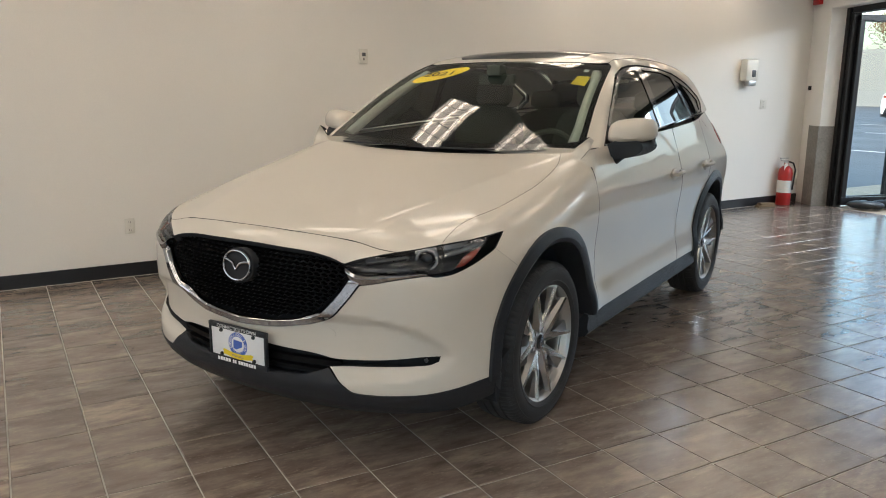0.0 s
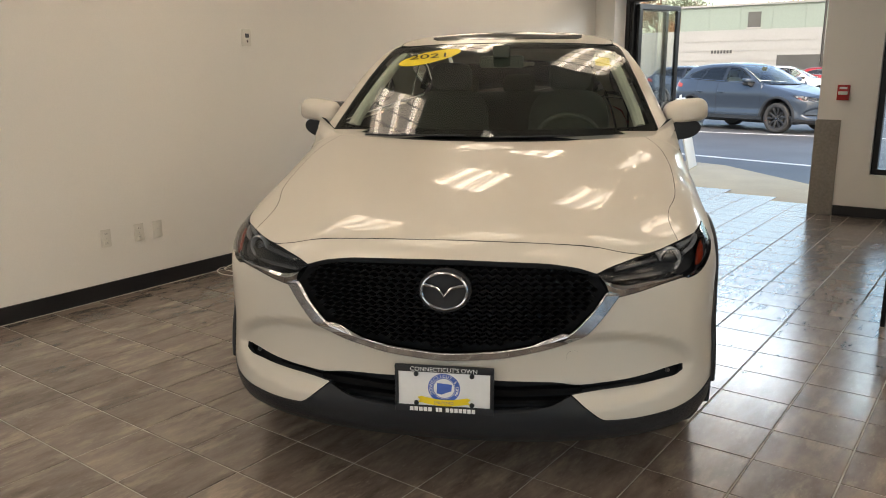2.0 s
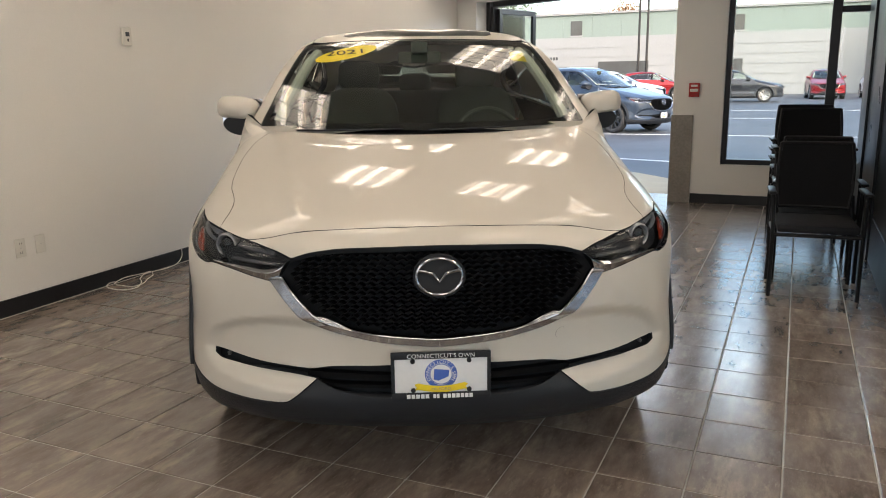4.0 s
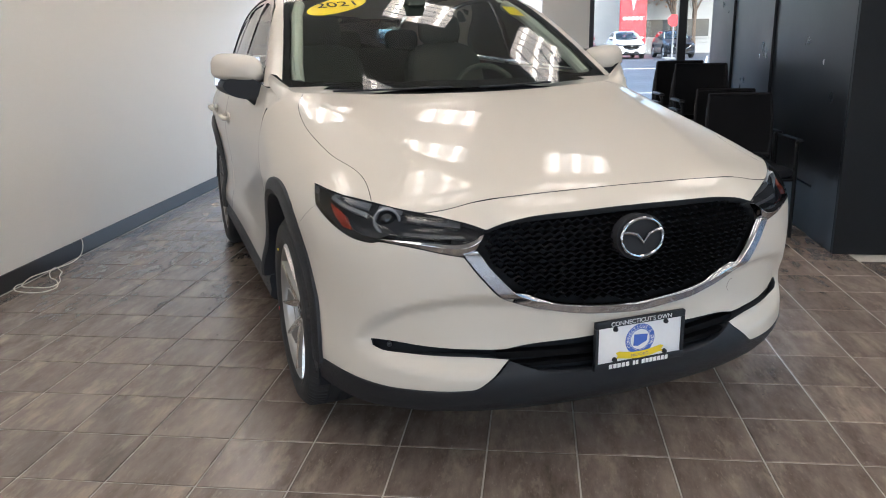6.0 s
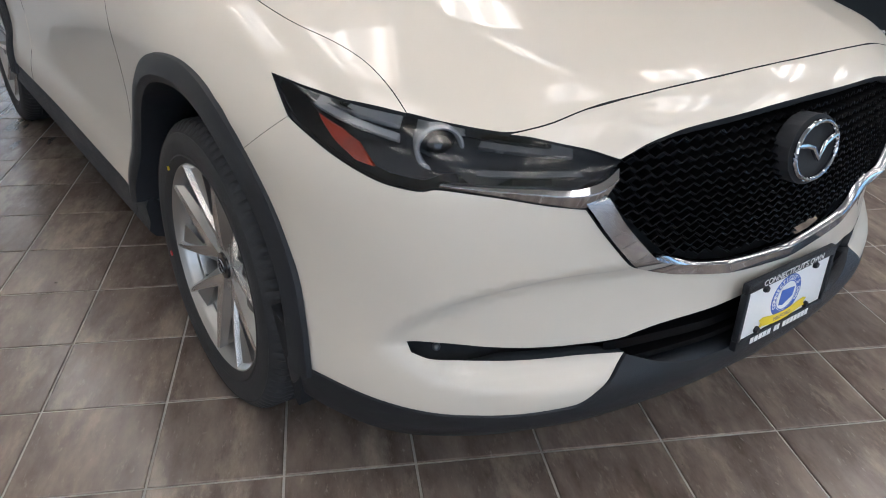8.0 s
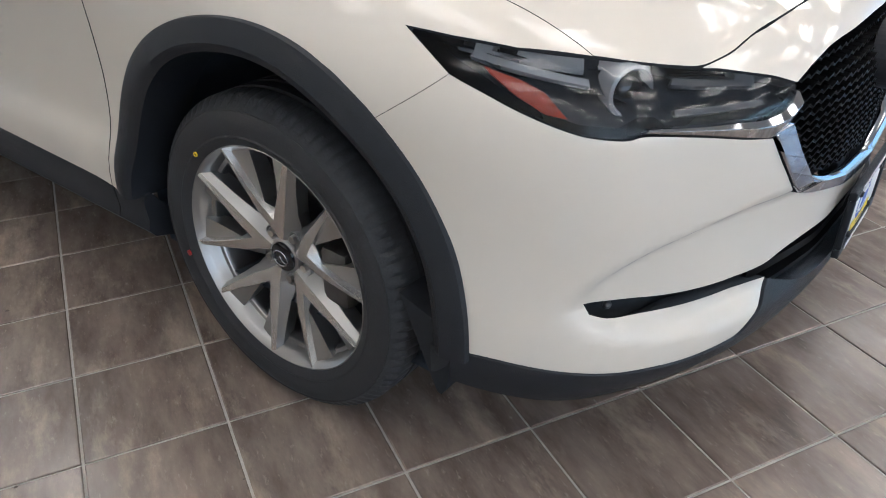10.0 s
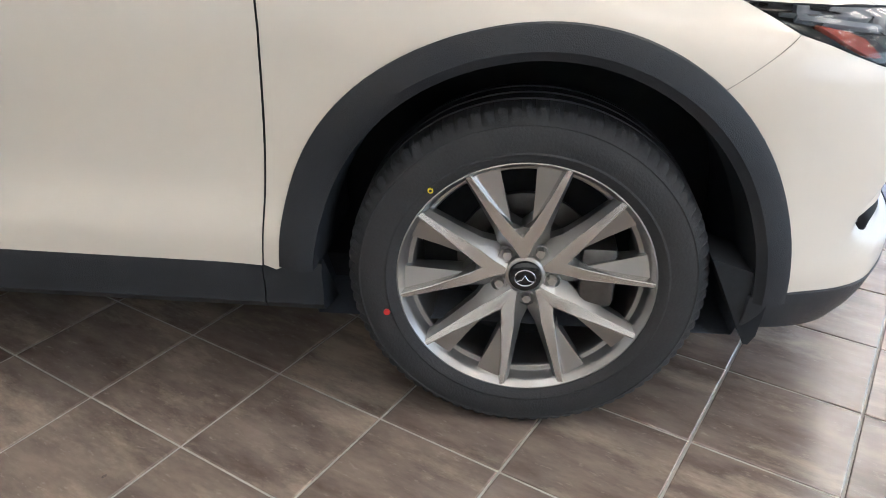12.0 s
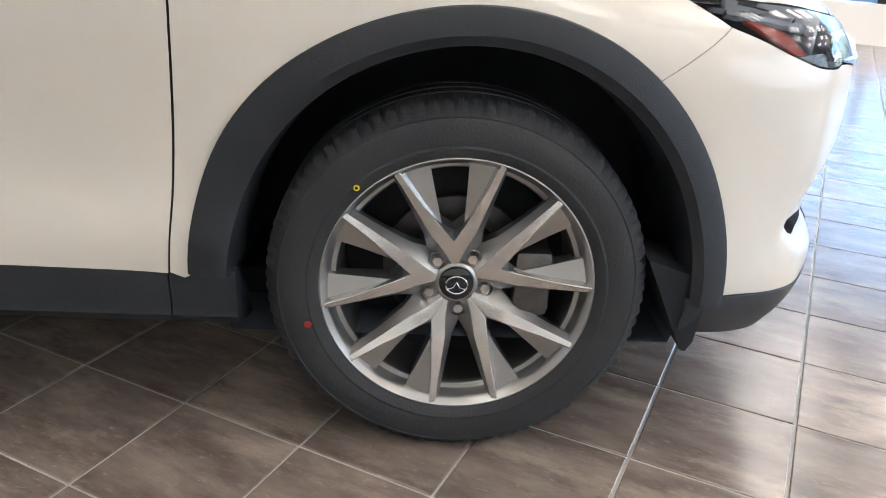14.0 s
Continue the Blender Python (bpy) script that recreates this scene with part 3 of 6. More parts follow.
tube(bm, flowing([(0.035, 0.10, 0.006), (-0.045, 0.165, 0.014), (-0.034, 0.085, 0.013), (0.045, -0.035, 0.012), (0.125, -0.10, 0.015), (0.190, -0.20, 0.008), (0.165, -0.285, 0.006), (0.08, -0.305, 0.006), (-0.025, -0.272, 0.006), (-0.052, -0.22, 0.016), (-0.035, -0.185, 0.019)]), 0.0035, 6)
part("loop", bm, M_CORD, cd)

for k, (x, y, r) in enumerate(((-1.57, 8.42, 40), (-1.45, 8.74, 10))):
    sb = thing("sandbag", pose(x, y, 0, 0, 0, r), "black sandbag holding the entrance leaf open", "sandbag", "sandbags")
    bm = bmesh.new()
    ball(bm, Matrix.Translation((0, 0, 0.055)) @ Matrix.Diagonal((0.19, 0.10, 0.055, 1)), 1.0, 20, 12)
    ball(bm, Matrix.Translation((0.14, 0.01, 0.05)) @ Matrix.Diagonal((0.10, 0.09, 0.05, 1)), 1.0, 16, 10)
    part("bag", bm, M_BASE, sb)
    bm = bmesh.new()
    tube(bm, [(-0.06, 0, 0.105), (-0.03, 0, 0.135), (0.03, 0, 0.135), (0.06, 0, 0.105)], 0.009, 6)
    part("strap", bm, M_CHAIRFRAME, sb)


# ---- stacked visitor chairs ----
def visitor_chair():
    c = thing("visitor_chair", Matrix(), "black visitor chair with mesh back, fabric seat and armrests", "chair", "chairs along the black wall")
    bm = bmesh.new()
    box(bm, -0.235, 0.235, -0.24, 0.22, 0.42, 0.475, 0.022)
    part("seat", bm, M_SEAT, c, "padded black fabric seat")
    n = 12
    bm = bmesh.new()
    rows = []
    for j in range(9):
        t = j / 8
        z = 0.52 + 0.42 * t
        w = 0.215 + 0.015 * math.sin(math.pi * t)
        rows.append([(w * (2 * i / n - 1), 0.235 + 0.055 * t - 0.03 * (2 * i / n - 1) ** 2, z) for i in range(n + 1)])
    front = [[bm.verts.new(p) for p in r] for r in rows]
    back = [[bm.verts.new((p[0], p[1] + 0.012, p[2])) for p in r] for r in rows]
    for g in (front, back):
        for a, b in zip(g, g[1:]):
            for i in range(n):
                bm.faces.new((a[i], a[i + 1], b[i + 1], b[i]))
    for i in range(n):
        bm.faces.new((front[0][i], front[0][i + 1], back[0][i + 1], back[0][i]))
        bm.faces.new((front[-1][i], front[-1][i + 1], back[-1][i + 1], back[-1][i]))
    part("backrest", bm, M_FABRIC, c, "black mesh backrest")
    edge = [rows[0][0]] + [r[0] for r in rows] + rows[-1] + [r[-1] for r in reversed(rows)] + list(reversed(rows[0]))
    bm = bmesh.new()
    tube(bm, [(x, y + 0.006, z) for x, y, z in edge], 0.011, 8, True)
    part("back_frame", bm, M_CHAIRFRAME, c)
    for s in (-1, 1):
        bm = bmesh.new()
        tube(bm, [(s * 0.255, -0.21, 0.0), (s * 0.255, -0.20, 0.40), (s * 0.262, -0.17, 0.62), (s * 0.268, -0.13, 0.655)], 0.0135, 8)
        part("leg", bm, M_CHAIRFRAME, c)
        bm = bmesh.new()
        tube(bm, [(s * 0.255, 0.24, 0.0), (s * 0.25, 0.23, 0.40), (s * 0.235, 0.25, 0.60)], 0.0135, 8)
        part("leg", bm, M_CHAIRFRAME, c)
        bm = bmesh.new()
        box(bm, s * 0.27 - 0.024, s * 0.27 + 0.024, -0.20, 0.10, 0.652, 0.672, 0.008)
        part("armrest", bm, M_CHAIRFRAME, c)
        bm = bmesh.new()
        tube(bm, [(s * 0.25, -0.20, 0.40), (s * 0.25, 0.23, 0.40)], 0.012, 8)
        part("stretcher", bm, M_CHAIRFRAME, c)
    bm = bmesh.new()
    tube(bm, [(-0.25, -0.2, 0.40), (0.25, -0.2, 0.40)], 0.012, 8)
    part("crossbar", bm, M_CHAIRFRAME, c)
    return c


chair = visitor_chair()
chair.matrix_world = pose(2.24, 3.22, 0, 0, 0, 4)
copy_thing(chair, pose(2.25, 3.72, 0, 0, 0, 3))
for x, y in ((2.21, 4.62), (2.17, 5.42)):
    for k in range(3):
        copy_thing(chair, pose(x, y - 0.07 * k, 0.085 * k, 0, 0, 5))


# ---- outside ----
slab("ground", [(-400, -200), (400, -200), (400, 600), (-400, 600)], -0.5, -0.04, M_ASPHALT, "wet grey asphalt car park round the building", "ground")
slab("pavement", [(-2.3, 8.45), (0.98, 6.96), (3.16, 6.96), (3.16, 8.1), (0.93, 8.5), (-1.2, 10.6), (-3.0, 11.2), (-3.0, 8.45)], -0.3, -0.012, M_SILL, "tan concrete apron before the entrance", "pavement")
for a, b, w in (((-9, 17.5), (4, 17.9), 0.10), ((-12, 25.2), (3, 26.2), 0.10), ((-2.6, 12.2), (0.2, 11.4), 0.12), ((8, 33), (12, 52), 0.12), ((4, 33), (8.2, 33), 0.12), ((12, 33), (15, 33.5), 0.3), ((-16, 31), (8, 33), 0.10)):
    a, b = Vector(a), Vector(b)
    n2 = Vector((-(b - a).y, (b - a).x)).normalized() * w / 2
    slab("road_line", [tuple(a - n2), tuple(b - n2), tuple(b + n2), tuple(a + n2)], -0.05, -0.035, M_LINE, "worn white parking line", "road marking")

bld = thing("commercial_building", Matrix.Translation((0, 62, 0)), "long low commercial building with cream and pale green cladding", "building")
bm = bmesh.new()
box(bm, -60, 42, 0, 8, -0.04, 4.55)
part("wall", bm, M_PANEL_WHITE, bld, "cream ribbed cladding", smooth=False)
for k in range(1, 6):
    bm = bmesh.new()
    box(bm, -60, 42, -0.04, 0.0, 0.74 * k, 0.74 * k + 0.62)
    part("cladding_rib", bm, M_PANEL_WHITE, bld, smooth=False)
bm = bmesh.new()
box(bm, -21, 42, 1.0, 8, 4.55, 6.4)
for k in range(26):
    box(bm, -21 + 2.4 * k + 0.03, -21 + 2.4 * k + 2.37, 0.96, 1.0, 4.6, 6.38)
part("upper_wall", bm, M_PANEL_GREEN, bld, "pale green cladding", smooth=False)
bm = bmesh.new()
box(bm, -21.2, 42.2, 0.8, 8.2, 6.4, 6.55)
part("roof", bm, M_PANEL_WHITE, bld, smooth=False)
for x, z, w, h in ((-15.6, 4.75, 0.95, 1.15), (-3.0, 4.75, 0.9, 1.15), (-13, 1.5, 4, 1.1), (-6, 1.5, 4, 1.1), (8, 1.2, 6, 1.3), (20, 1.2, 6, 1.4)):
    wd = part("window", (lambda b: (box(b, x, x + w, 0.86 if z > 4 else -0.12, 1.0 if z > 4 else 0.0, z, z + h), b)[1])(bmesh.new()), M_DARKGLASS, bld, smooth=False)
    bm = bmesh.new()
    y = 0.84 if z > 4 else -0.14
    box(bm, x - 0.06, x + w + 0.06, y, y + 0.05, z - 0.12, z)
    part("sill", bm, M_PANEL_WHITE, wd, smooth=False)

bm = bmesh.new()
for k in range(7):
    box(bm, -18.0 + 0.24 * k, -17.84 + 0.24 * k, -0.07, -0.02, 2.78, 3.02)
part("lettering_bar", bm, M_DARKGLASS, bld, smooth=False)

sg = thing("red_sign_tower", Matrix.Translation((7.8, 58, 0)), "tall red sign panel with a white emblem beside the car park", "sign")
bm = bmesh.new()
box(bm, -0.95, 0.95, 0, 0.4, 0.2, 4.75, 0.05)
part("panel", bm, M_SIGN, sg, smooth=False)
bm = bmesh.new()
prism(bm, [(-0.62, 4.35), (0.62, 4.35), (0.5, 4.1), (0.17, 4.05), (0.0, 3.1), (-0.17, 4.05), (-0.5, 4.1)], 0.0, 0.03, Matrix.Rotation(radians(90), 4, "X"))
part("emblem", bm, M_WHITEPRINT, sg, smooth=False)
for k in range(5):
    bm = bmesh.new()
    box(bm, -0.70 + 0.29 * k, -0.50 + 0.29 * k, -0.03, 0.0, 2.45, 2.68)
    part("lettering_bar", bm, M_WHITEPRINT, sg, smooth=False)
bm = bmesh.new()
box(bm, -0.5, 0.5, 0.1, 0.3, -0.04, 0.2)
part("base", bm, M_FRAME, sg, smooth=False)

for x, y, h in ((-7.96, 52.0, 9.0), (-7.45, 52.2, 9.0)):
    lp = thing("lamp_post", Matrix.Translation((x, y, -0.04)), "slim dark lamp post in the car park", "lamp post", "lamp posts")
    bm = bmesh.new()
    rod(bm, (0, 0, 0), (0, 0, h), 0.09, 12, 0.06)
    part("pole", bm, M_FRAME, lp)
    bm = bmesh.new()
    box(bm, -0.3, 0.9, -0.15, 0.15, h, h + 0.1, 0.02)
    part("lamp_head", bm, M_FRAME, lp)
    bm = bmesh.new()
    rod(bm, (0, 0, 0), (0, 0, 0.5), 0.25, 16)
    part("base", bm, M_SILL, lp)

ss = thing("stop_sign", Matrix.Translation((8.72, 46, -0.04)), "small red octagonal road sign on a white post", "road sign")
bm = bmesh.new()
rod(bm, (0, 0, 0), (0, 0, 2.0), 0.05, 10)
part("post", bm, M_PANEL_WHITE, ss)
bm = bmesh.new()
prism(bm, [(0.36 * math.cos(radians(22.5 + 45 * k)), 0.36 * math.sin(radians(22.5 + 45 * k))) for k in range(8)], 0, 0.02, Matrix.Translation((0, -0.05, 2.2)) @ Matrix.Rotation(radians(90), 4, "X"))
part("plate", bm, M_SIGN, ss, smooth=False)
bm = bmesh.new()
box(bm, -0.5, 0.5, -0.5, 0.5, 0, 0.12, 0.03)
part("base", bm, M_PANEL_WHITE, ss)

af = thing("sandwich_board", pose(-1.75, 9.95, -0.012, 0, 0, 98), "blank white plastic A-frame sandwich board", "sign board")
for s in (-1, 1):
    bm = bmesh.new()
    m = Matrix.Rotation(radians(13 * s), 4, "X")
    vs = box(bm, -0.30, 0.30, -0.014, 0.014, 0, 1.08, 0.008)
    box(bm, -0.25, 0.25, -0.014 - 0.004 * s - 0.002, 0.014 - 0.004 * s + 0.002, 0.18, 1.0, 0.004)
    bmesh.ops.transform(bm, matrix=Matrix.Translation((0, s * 0.245, 0.004)) @ m, verts=bm.verts)
    part("panel", bm, M_PLASTIC_W, af)
bm = bmesh.new()
tube(bm, [(-0.05, 0, 1.04), (-0.03, 0, 1.10), (0.03, 0, 1.10), (0.05, 0, 1.04)], 0.012, 8)
part("handle", bm, M_PLASTIC_W, af)


def autumn_tree(m, h, leaf, seed, label):
    t = thing("tree", m, label, "tree", "trees beyond the car park")
    r = random.Random(seed)
    bm = bmesh.new()
    rod(bm, (0, 0, 0), (0, 0, h * 0.45), 0.22, 8, 0.15)
    tips = []
    for k in range(9):
        a, z = r.uniform(0, 6.28), h * r.uniform(0.25, 0.5)
        tip = Vector((math.cos(a) * h * r.uniform(0.12, 0.3), math.sin(a) * h * r.uniform(0.12, 0.3), h * r.uniform(0.55, 0.95)))
        rod(bm, (0, 0, z), tip, 0.08, 6, 0.02)
        tips.append(tip)
    part("trunk", bm, M_BARK, t)
    verts, faces = [], []
    for k in range(4200):
        c = r.choice(tips) + Vector((r.gauss(0, 1), r.gauss(0, 1), r.gauss(0, 0.8))) * h * 0.085
        u = Vector((r.gauss(0, 1), r.gauss(0, 1), r.gauss(0, 1))).normalized() * 0.115
        v = u.orthogonal().normalized() * 0.075
        i = len(verts)
        verts += [c - u, c + v, c + u, c - v]
        faces.append((i, i + 1, i + 2, i + 3))
    me = bpy.data.meshes.new("crown")
    me.from_pydata(verts, [], faces)
    me.materials.append(leaf)
    ob = new("crown", me)
    ob.parent = t
    return t


trees = random.Random(9)
for k in range(9):
    autumn_tree(pose(-44 + 3.6 * k + trees.uniform(-1, 1), 78 + trees.uniform(0, 8), -0.04, 0, 0, 40 * k), trees.uniform(10, 13) if k < 5 else trees.uniform(7.6, 8.4), (M_LEAF, M_LEAF_G)[k % 3 == 1], k, "tall broad tree with thinning autumn foliage")
for k in range(3):
    autumn_tree(pose(11.0 + 1.9 * k, 60 + 2 * k, -0.04, 0, 0, 60 * k), 9 + k, M_LEAF, 20 + k, "broad tree with yellow-brown autumn foliage")


# ---- the car: one smooth body, cut into panels ----
def curve(xs, ys):
    xs, ys = np.array(xs, float), np.array(ys, float)
    m = np.gradient(ys, xs)
    def at(x):
        x = np.asarray(x, float)
        i = np.clip(np.searchsorted(xs, x) - 1, 0, len(xs) - 2)
        h = xs[i + 1] - xs[i]
        t = (np.clip(x, xs[0], xs[-1]) - xs[i]) / h
        y = (2*t**3 - 3*t**2 + 1) * ys[i] + (t**3 - 2*t**2 + t) * h * m[i] + (3*t**2 - 2*t**3) * ys[i+1] + (t**3 - t**2) * h * m[i+1]
        return y + m[0] * np.minimum(x - xs[0], 0) + m[-1] * np.maximum(x - xs[-1], 0)
    return at


def smax(a, b, k):
    h = np.clip(0.5 + 0.5 * (a - b) / k, 0, 1)
    return b * (1 - h) + a * h + k * h * (1 - h)


side_z = curve((0.15, 0.24, 0.32, 0.40, 0.455, 0.54, 0.64, 0.76, 0.88, 0.95, 1.05, 1.15, 1.28), (-0.09, -0.03, -0.008, 0.0, -0.002, -0.021, -0.024, -0.014, -0.002, -0.006, -0.03, -0.06, -0.10))
side_y = curve((-2.4, -1.95, -1.65, -1.35, 0.0, 1.35, 1.8, 2.2), (-0.07, -0.022, -0.004, 0.0, 0.0, -0.002, -0.03, -0.1))
front_x = curve((0.0, 0.25, 0.5, 0.68, 0.79, 0.87, 0.95, 1.05), (-2.275, -2.258, -2.205, -2.12, -2.03, -1.92, -1.76, -1.5))
front_z = curve((0.15, 0.20, 0.26, 0.32, 0.38, 0.46, 0.54, 0.62, 0.72, 0.80, 0.86, 0.90, 0.95, 1.02), (0.2, 0.12, 0.04, 0.004, 0.0, 0.012, 0.008, 0.0, 0.0, 0.008, 0.03, 0.06, 0.12, 0.26))
hood_y = curve((-2.35, -2.2, -2.12, -1.9, -1.6, -1.3, -1.0, -0.8, -0.5), (0.80, 0.885, 0.912, 0.968, 1.03, 1.085, 1.135, 1.168, 1.2))


def f_body(p):
    x, y, z = np.abs(p[..., 0]), p[..., 1], p[..., 2]
    r = np.hypot(y + 1.35, z - 0.36)
    w = 0.925 + side_z(z) + side_y(y) + 0.008 * np.exp(-(((r - 0.5) / 0.07) ** 2)) - 0.35 * np.clip(y - 1.0, 0, 2) * np.clip(z - 0.98, 0, 1)
    xc = 0.43 + 0.30 * np.clip((y + 2.1) / 1.2, -0.3, 1.1)
    out = smax(x - xc, 0 * x, 0.014)
    h = hood_y(y) - 0.007 * np.minimum(x / xc, 1.6) ** 2 - 0.165 * out - 0.5 * np.maximum(x - 0.74, 0) ** 2
    h = h + 3.0 * np.clip(y + 0.86, 0, 1) * np.clip((x - 0.78) / 0.05, 0, 1) + 3.0 * np.clip(y + 0.58, 0, 1)
    g = smax(x - w, z - h, 0.16 - 0.08 * np.clip((y + 1.3) / 0.5, 0, 1))
    # the hollow round the fog slot: a creased shelf below, a soft roll above
    e = np.hypot(np.maximum(x - 0.52, 0) / 0.295, (z - 0.455) / np.where(z > 0.455, 0.17, 0.082))
    ramp = np.clip((1.06 - e) / (0.27 + 0.40 * np.clip((0.470 - z) / 0.05, 0, 1)), 0, 1)
    dent = ramp * ramp * (3 - 2 * ramp) * (0.55 + 0.45 * np.minimum(e, 1))
    dent = 0.041 * dent * np.clip((x - 0.20) / 0.30, 0, 1)
    g = smax(g, front_x(x) + front_z(z) - y, 0.10) + dent * np.clip((-1.70 - y) / 0.12, 0, 1)
    return smax(g, y - 2.25 + 0.25 * (x / 0.9) ** 4 + 0.1 * np.abs(z - 0.7), 0.15)


def cast(f, o, d, far, near=0.0):
    """The outermost crossing of f = 0 on the rays o + t d, t from far down to near."""
    ts = np.linspace(far, near, 48)
    hi, lo, done = np.full(len(o), far), np.full(len(o), near), np.zeros(len(o), bool)
    last = np.full(len(o), far)
    for t in ts:
        inside = (f(o + d * t) < 0) & ~done
        lo[inside], hi[inside] = t, last[inside]
        done |= inside
        last[~done] = t
    for _ in range(24):
        mid = (lo + hi) / 2
        i = f(o + d * mid[:, None]) < 0
        lo, hi = np.where(i, mid, lo), np.where(i, hi, mid)
    return o + d * lo[:, None]


glass_z = curve((1.05, 1.16, 1.30, 1.45, 1.56, 1.64), (0.895, 0.862, 0.806, 0.744, 0.690, 0.636))
glass_y = curve((-1.0, -0.6, 0.0, 0.9, 1.4, 2.0), (0.0, 0.0, 0.004, -0.02, -0.05, -0.11))
screen_z = curve((1.05, 1.15, 1.25, 1.36, 1.45, 1.50, 1.56, 1.60, 1.70), (-1.18, -0.99, -0.80, -0.59, -0.405, -0.29, -0.145, -0.04, 0.25))
roof_y = curve((-0.5, -0.1, 0.2, 0.6, 1.1, 1.6, 2.0, 2.2), (1.575, 1.650, 1.682, 1.698, 1.684, 1.63, 1.55, 1.50))


def f_top(p):
    x, y, z = np.abs(p[..., 0]), p[..., 1], p[..., 2]
    g = smax(x - glass_z(z) - glass_y(y), z - roof_y(y) + 0.045 * (x / 0.62) ** 2.5, 0.10)
    g = smax(g, screen_z(z) + 0.19 * (x / 0.78) ** 2 * (1 - 0.55 * np.clip((z - 1.15) / 0.45, 0, 1)) - y, 0.045)
    return smax(g, y - 2.12 + 0.9 * (z - 1.2) + 0.12 * (x / 0.7) ** 2, 0.08)


def normal_of(f, p):
    e = 1.5e-3
    g = np.stack([f(p + e * a) - f(p - e * a) for a in np.eye(3)], -1)
    return g / np.linalg.norm(g, axis=-1, keepdims=True)


# ways of looking at the body: from plane coordinates to rays, and back
def rays_round(q):      # (angle in degrees about a post behind the nose, height)
    a = np.radians(q[:, 0])
    return np.stack([0 * a, 0 * a - 1.2, q[:, 1]], -1), np.stack([np.sin(a), -np.cos(a), 0 * a], -1), 1.6


def rays_down(q):
    return np.stack([q[:, 0], q[:, 1], 0 * q[:, 0]], -1), np.tile((0.0, 0.0, 1.0), (len(q), 1)), 2.0


def rays_front(q):
    return np.stack([q[:, 0], 0 * q[:, 0] + 0.6, q[:, 1]], -1), np.tile((0.0, -1.0, 0.0), (len(q), 1)), 3.2


def rays_side(s):
    return lambda q: (np.stack([0 * q[:, 0], q[:, 0], q[:, 1]], -1), np.tile((float(s), 0.0, 0.0), (len(q), 1)), 1.3)


def rays_slant(s):
    """Across and up at 45 degrees: (y, (z - x) / sqrt 2)."""
    k = 1 / math.sqrt(2)
    def go(q):
        c = np.stack([-s * q[:, 1] * k, q[:, 0], q[:, 1] * k], -1)
        return c, np.tile((s * k, 0.0, k), (len(q), 1)), 2.2
    return go


def slant(points):
    return [(y, (z - x) / math.sqrt(2)) for x, y, z in points]


def inside(poly, q):
    x, y = q[:, 0], q[:, 1]
    r = np.zeros(len(q), bool)
    for (x0, y0), (x1, y1) in zip(poly, np.roll(poly, -1, 0)):
        c = (y0 > y) != (y1 > y)
        r ^= c & (x < (x1 - x0) * (y - y0) / (y1 - y0 + 1e-30) + x0)
    return r


def rounded(poly, times=2):
    """Cuts the corners of a closed outline, which makes it a smooth one."""
    p = np.array(poly, float)
    for _ in range(times):
        n = np.roll(p, -1, 0)
        p = np.stack([p * 0.75 + n * 0.25, p * 0.25 + n * 0.75], 1).reshape(-1, 2)
    return p


def eased(poly, corner=0.25):
    """An outline with softly curved runs; its sharp corners stay sharp."""
    p = np.array(poly, float)
    for _ in range(2):
        a, b = np.roll(p, 1, 0), np.roll(p, -1, 0)
        u, v = (p - a) * (0.0175 if np.ptp(p[:, 0]) > 8 else 1.0, 1.0), (b - p) * (0.0175 if np.ptp(p[:, 0]) > 8 else 1.0, 1.0)
        bend = np.degrees(np.abs(np.arctan2(u[:, 0] * v[:, 1] - u[:, 1] * v[:, 0], (u * v).sum(1))))
        out = []
        for k in range(len(p)):
            if bend[k] > 38 or bend[k] < 1.0:
                out.append(p[k])
            else:
                out += [p[k] * (1 - corner) + a[k] * corner, p[k] * (1 - corner) + b[k] * corner]
        p = np.array(out)
    return p


def stepped(poly, step, unit):
    out = []
    for a, b in zip(poly, np.roll(poly, -1, 0)):
        n = max(1, int(np.ceil(np.hypot(*((b - a) * unit)) / step)))
        out += [a + (b - a) * k / n for k in range(n)]
    return np.array(out)


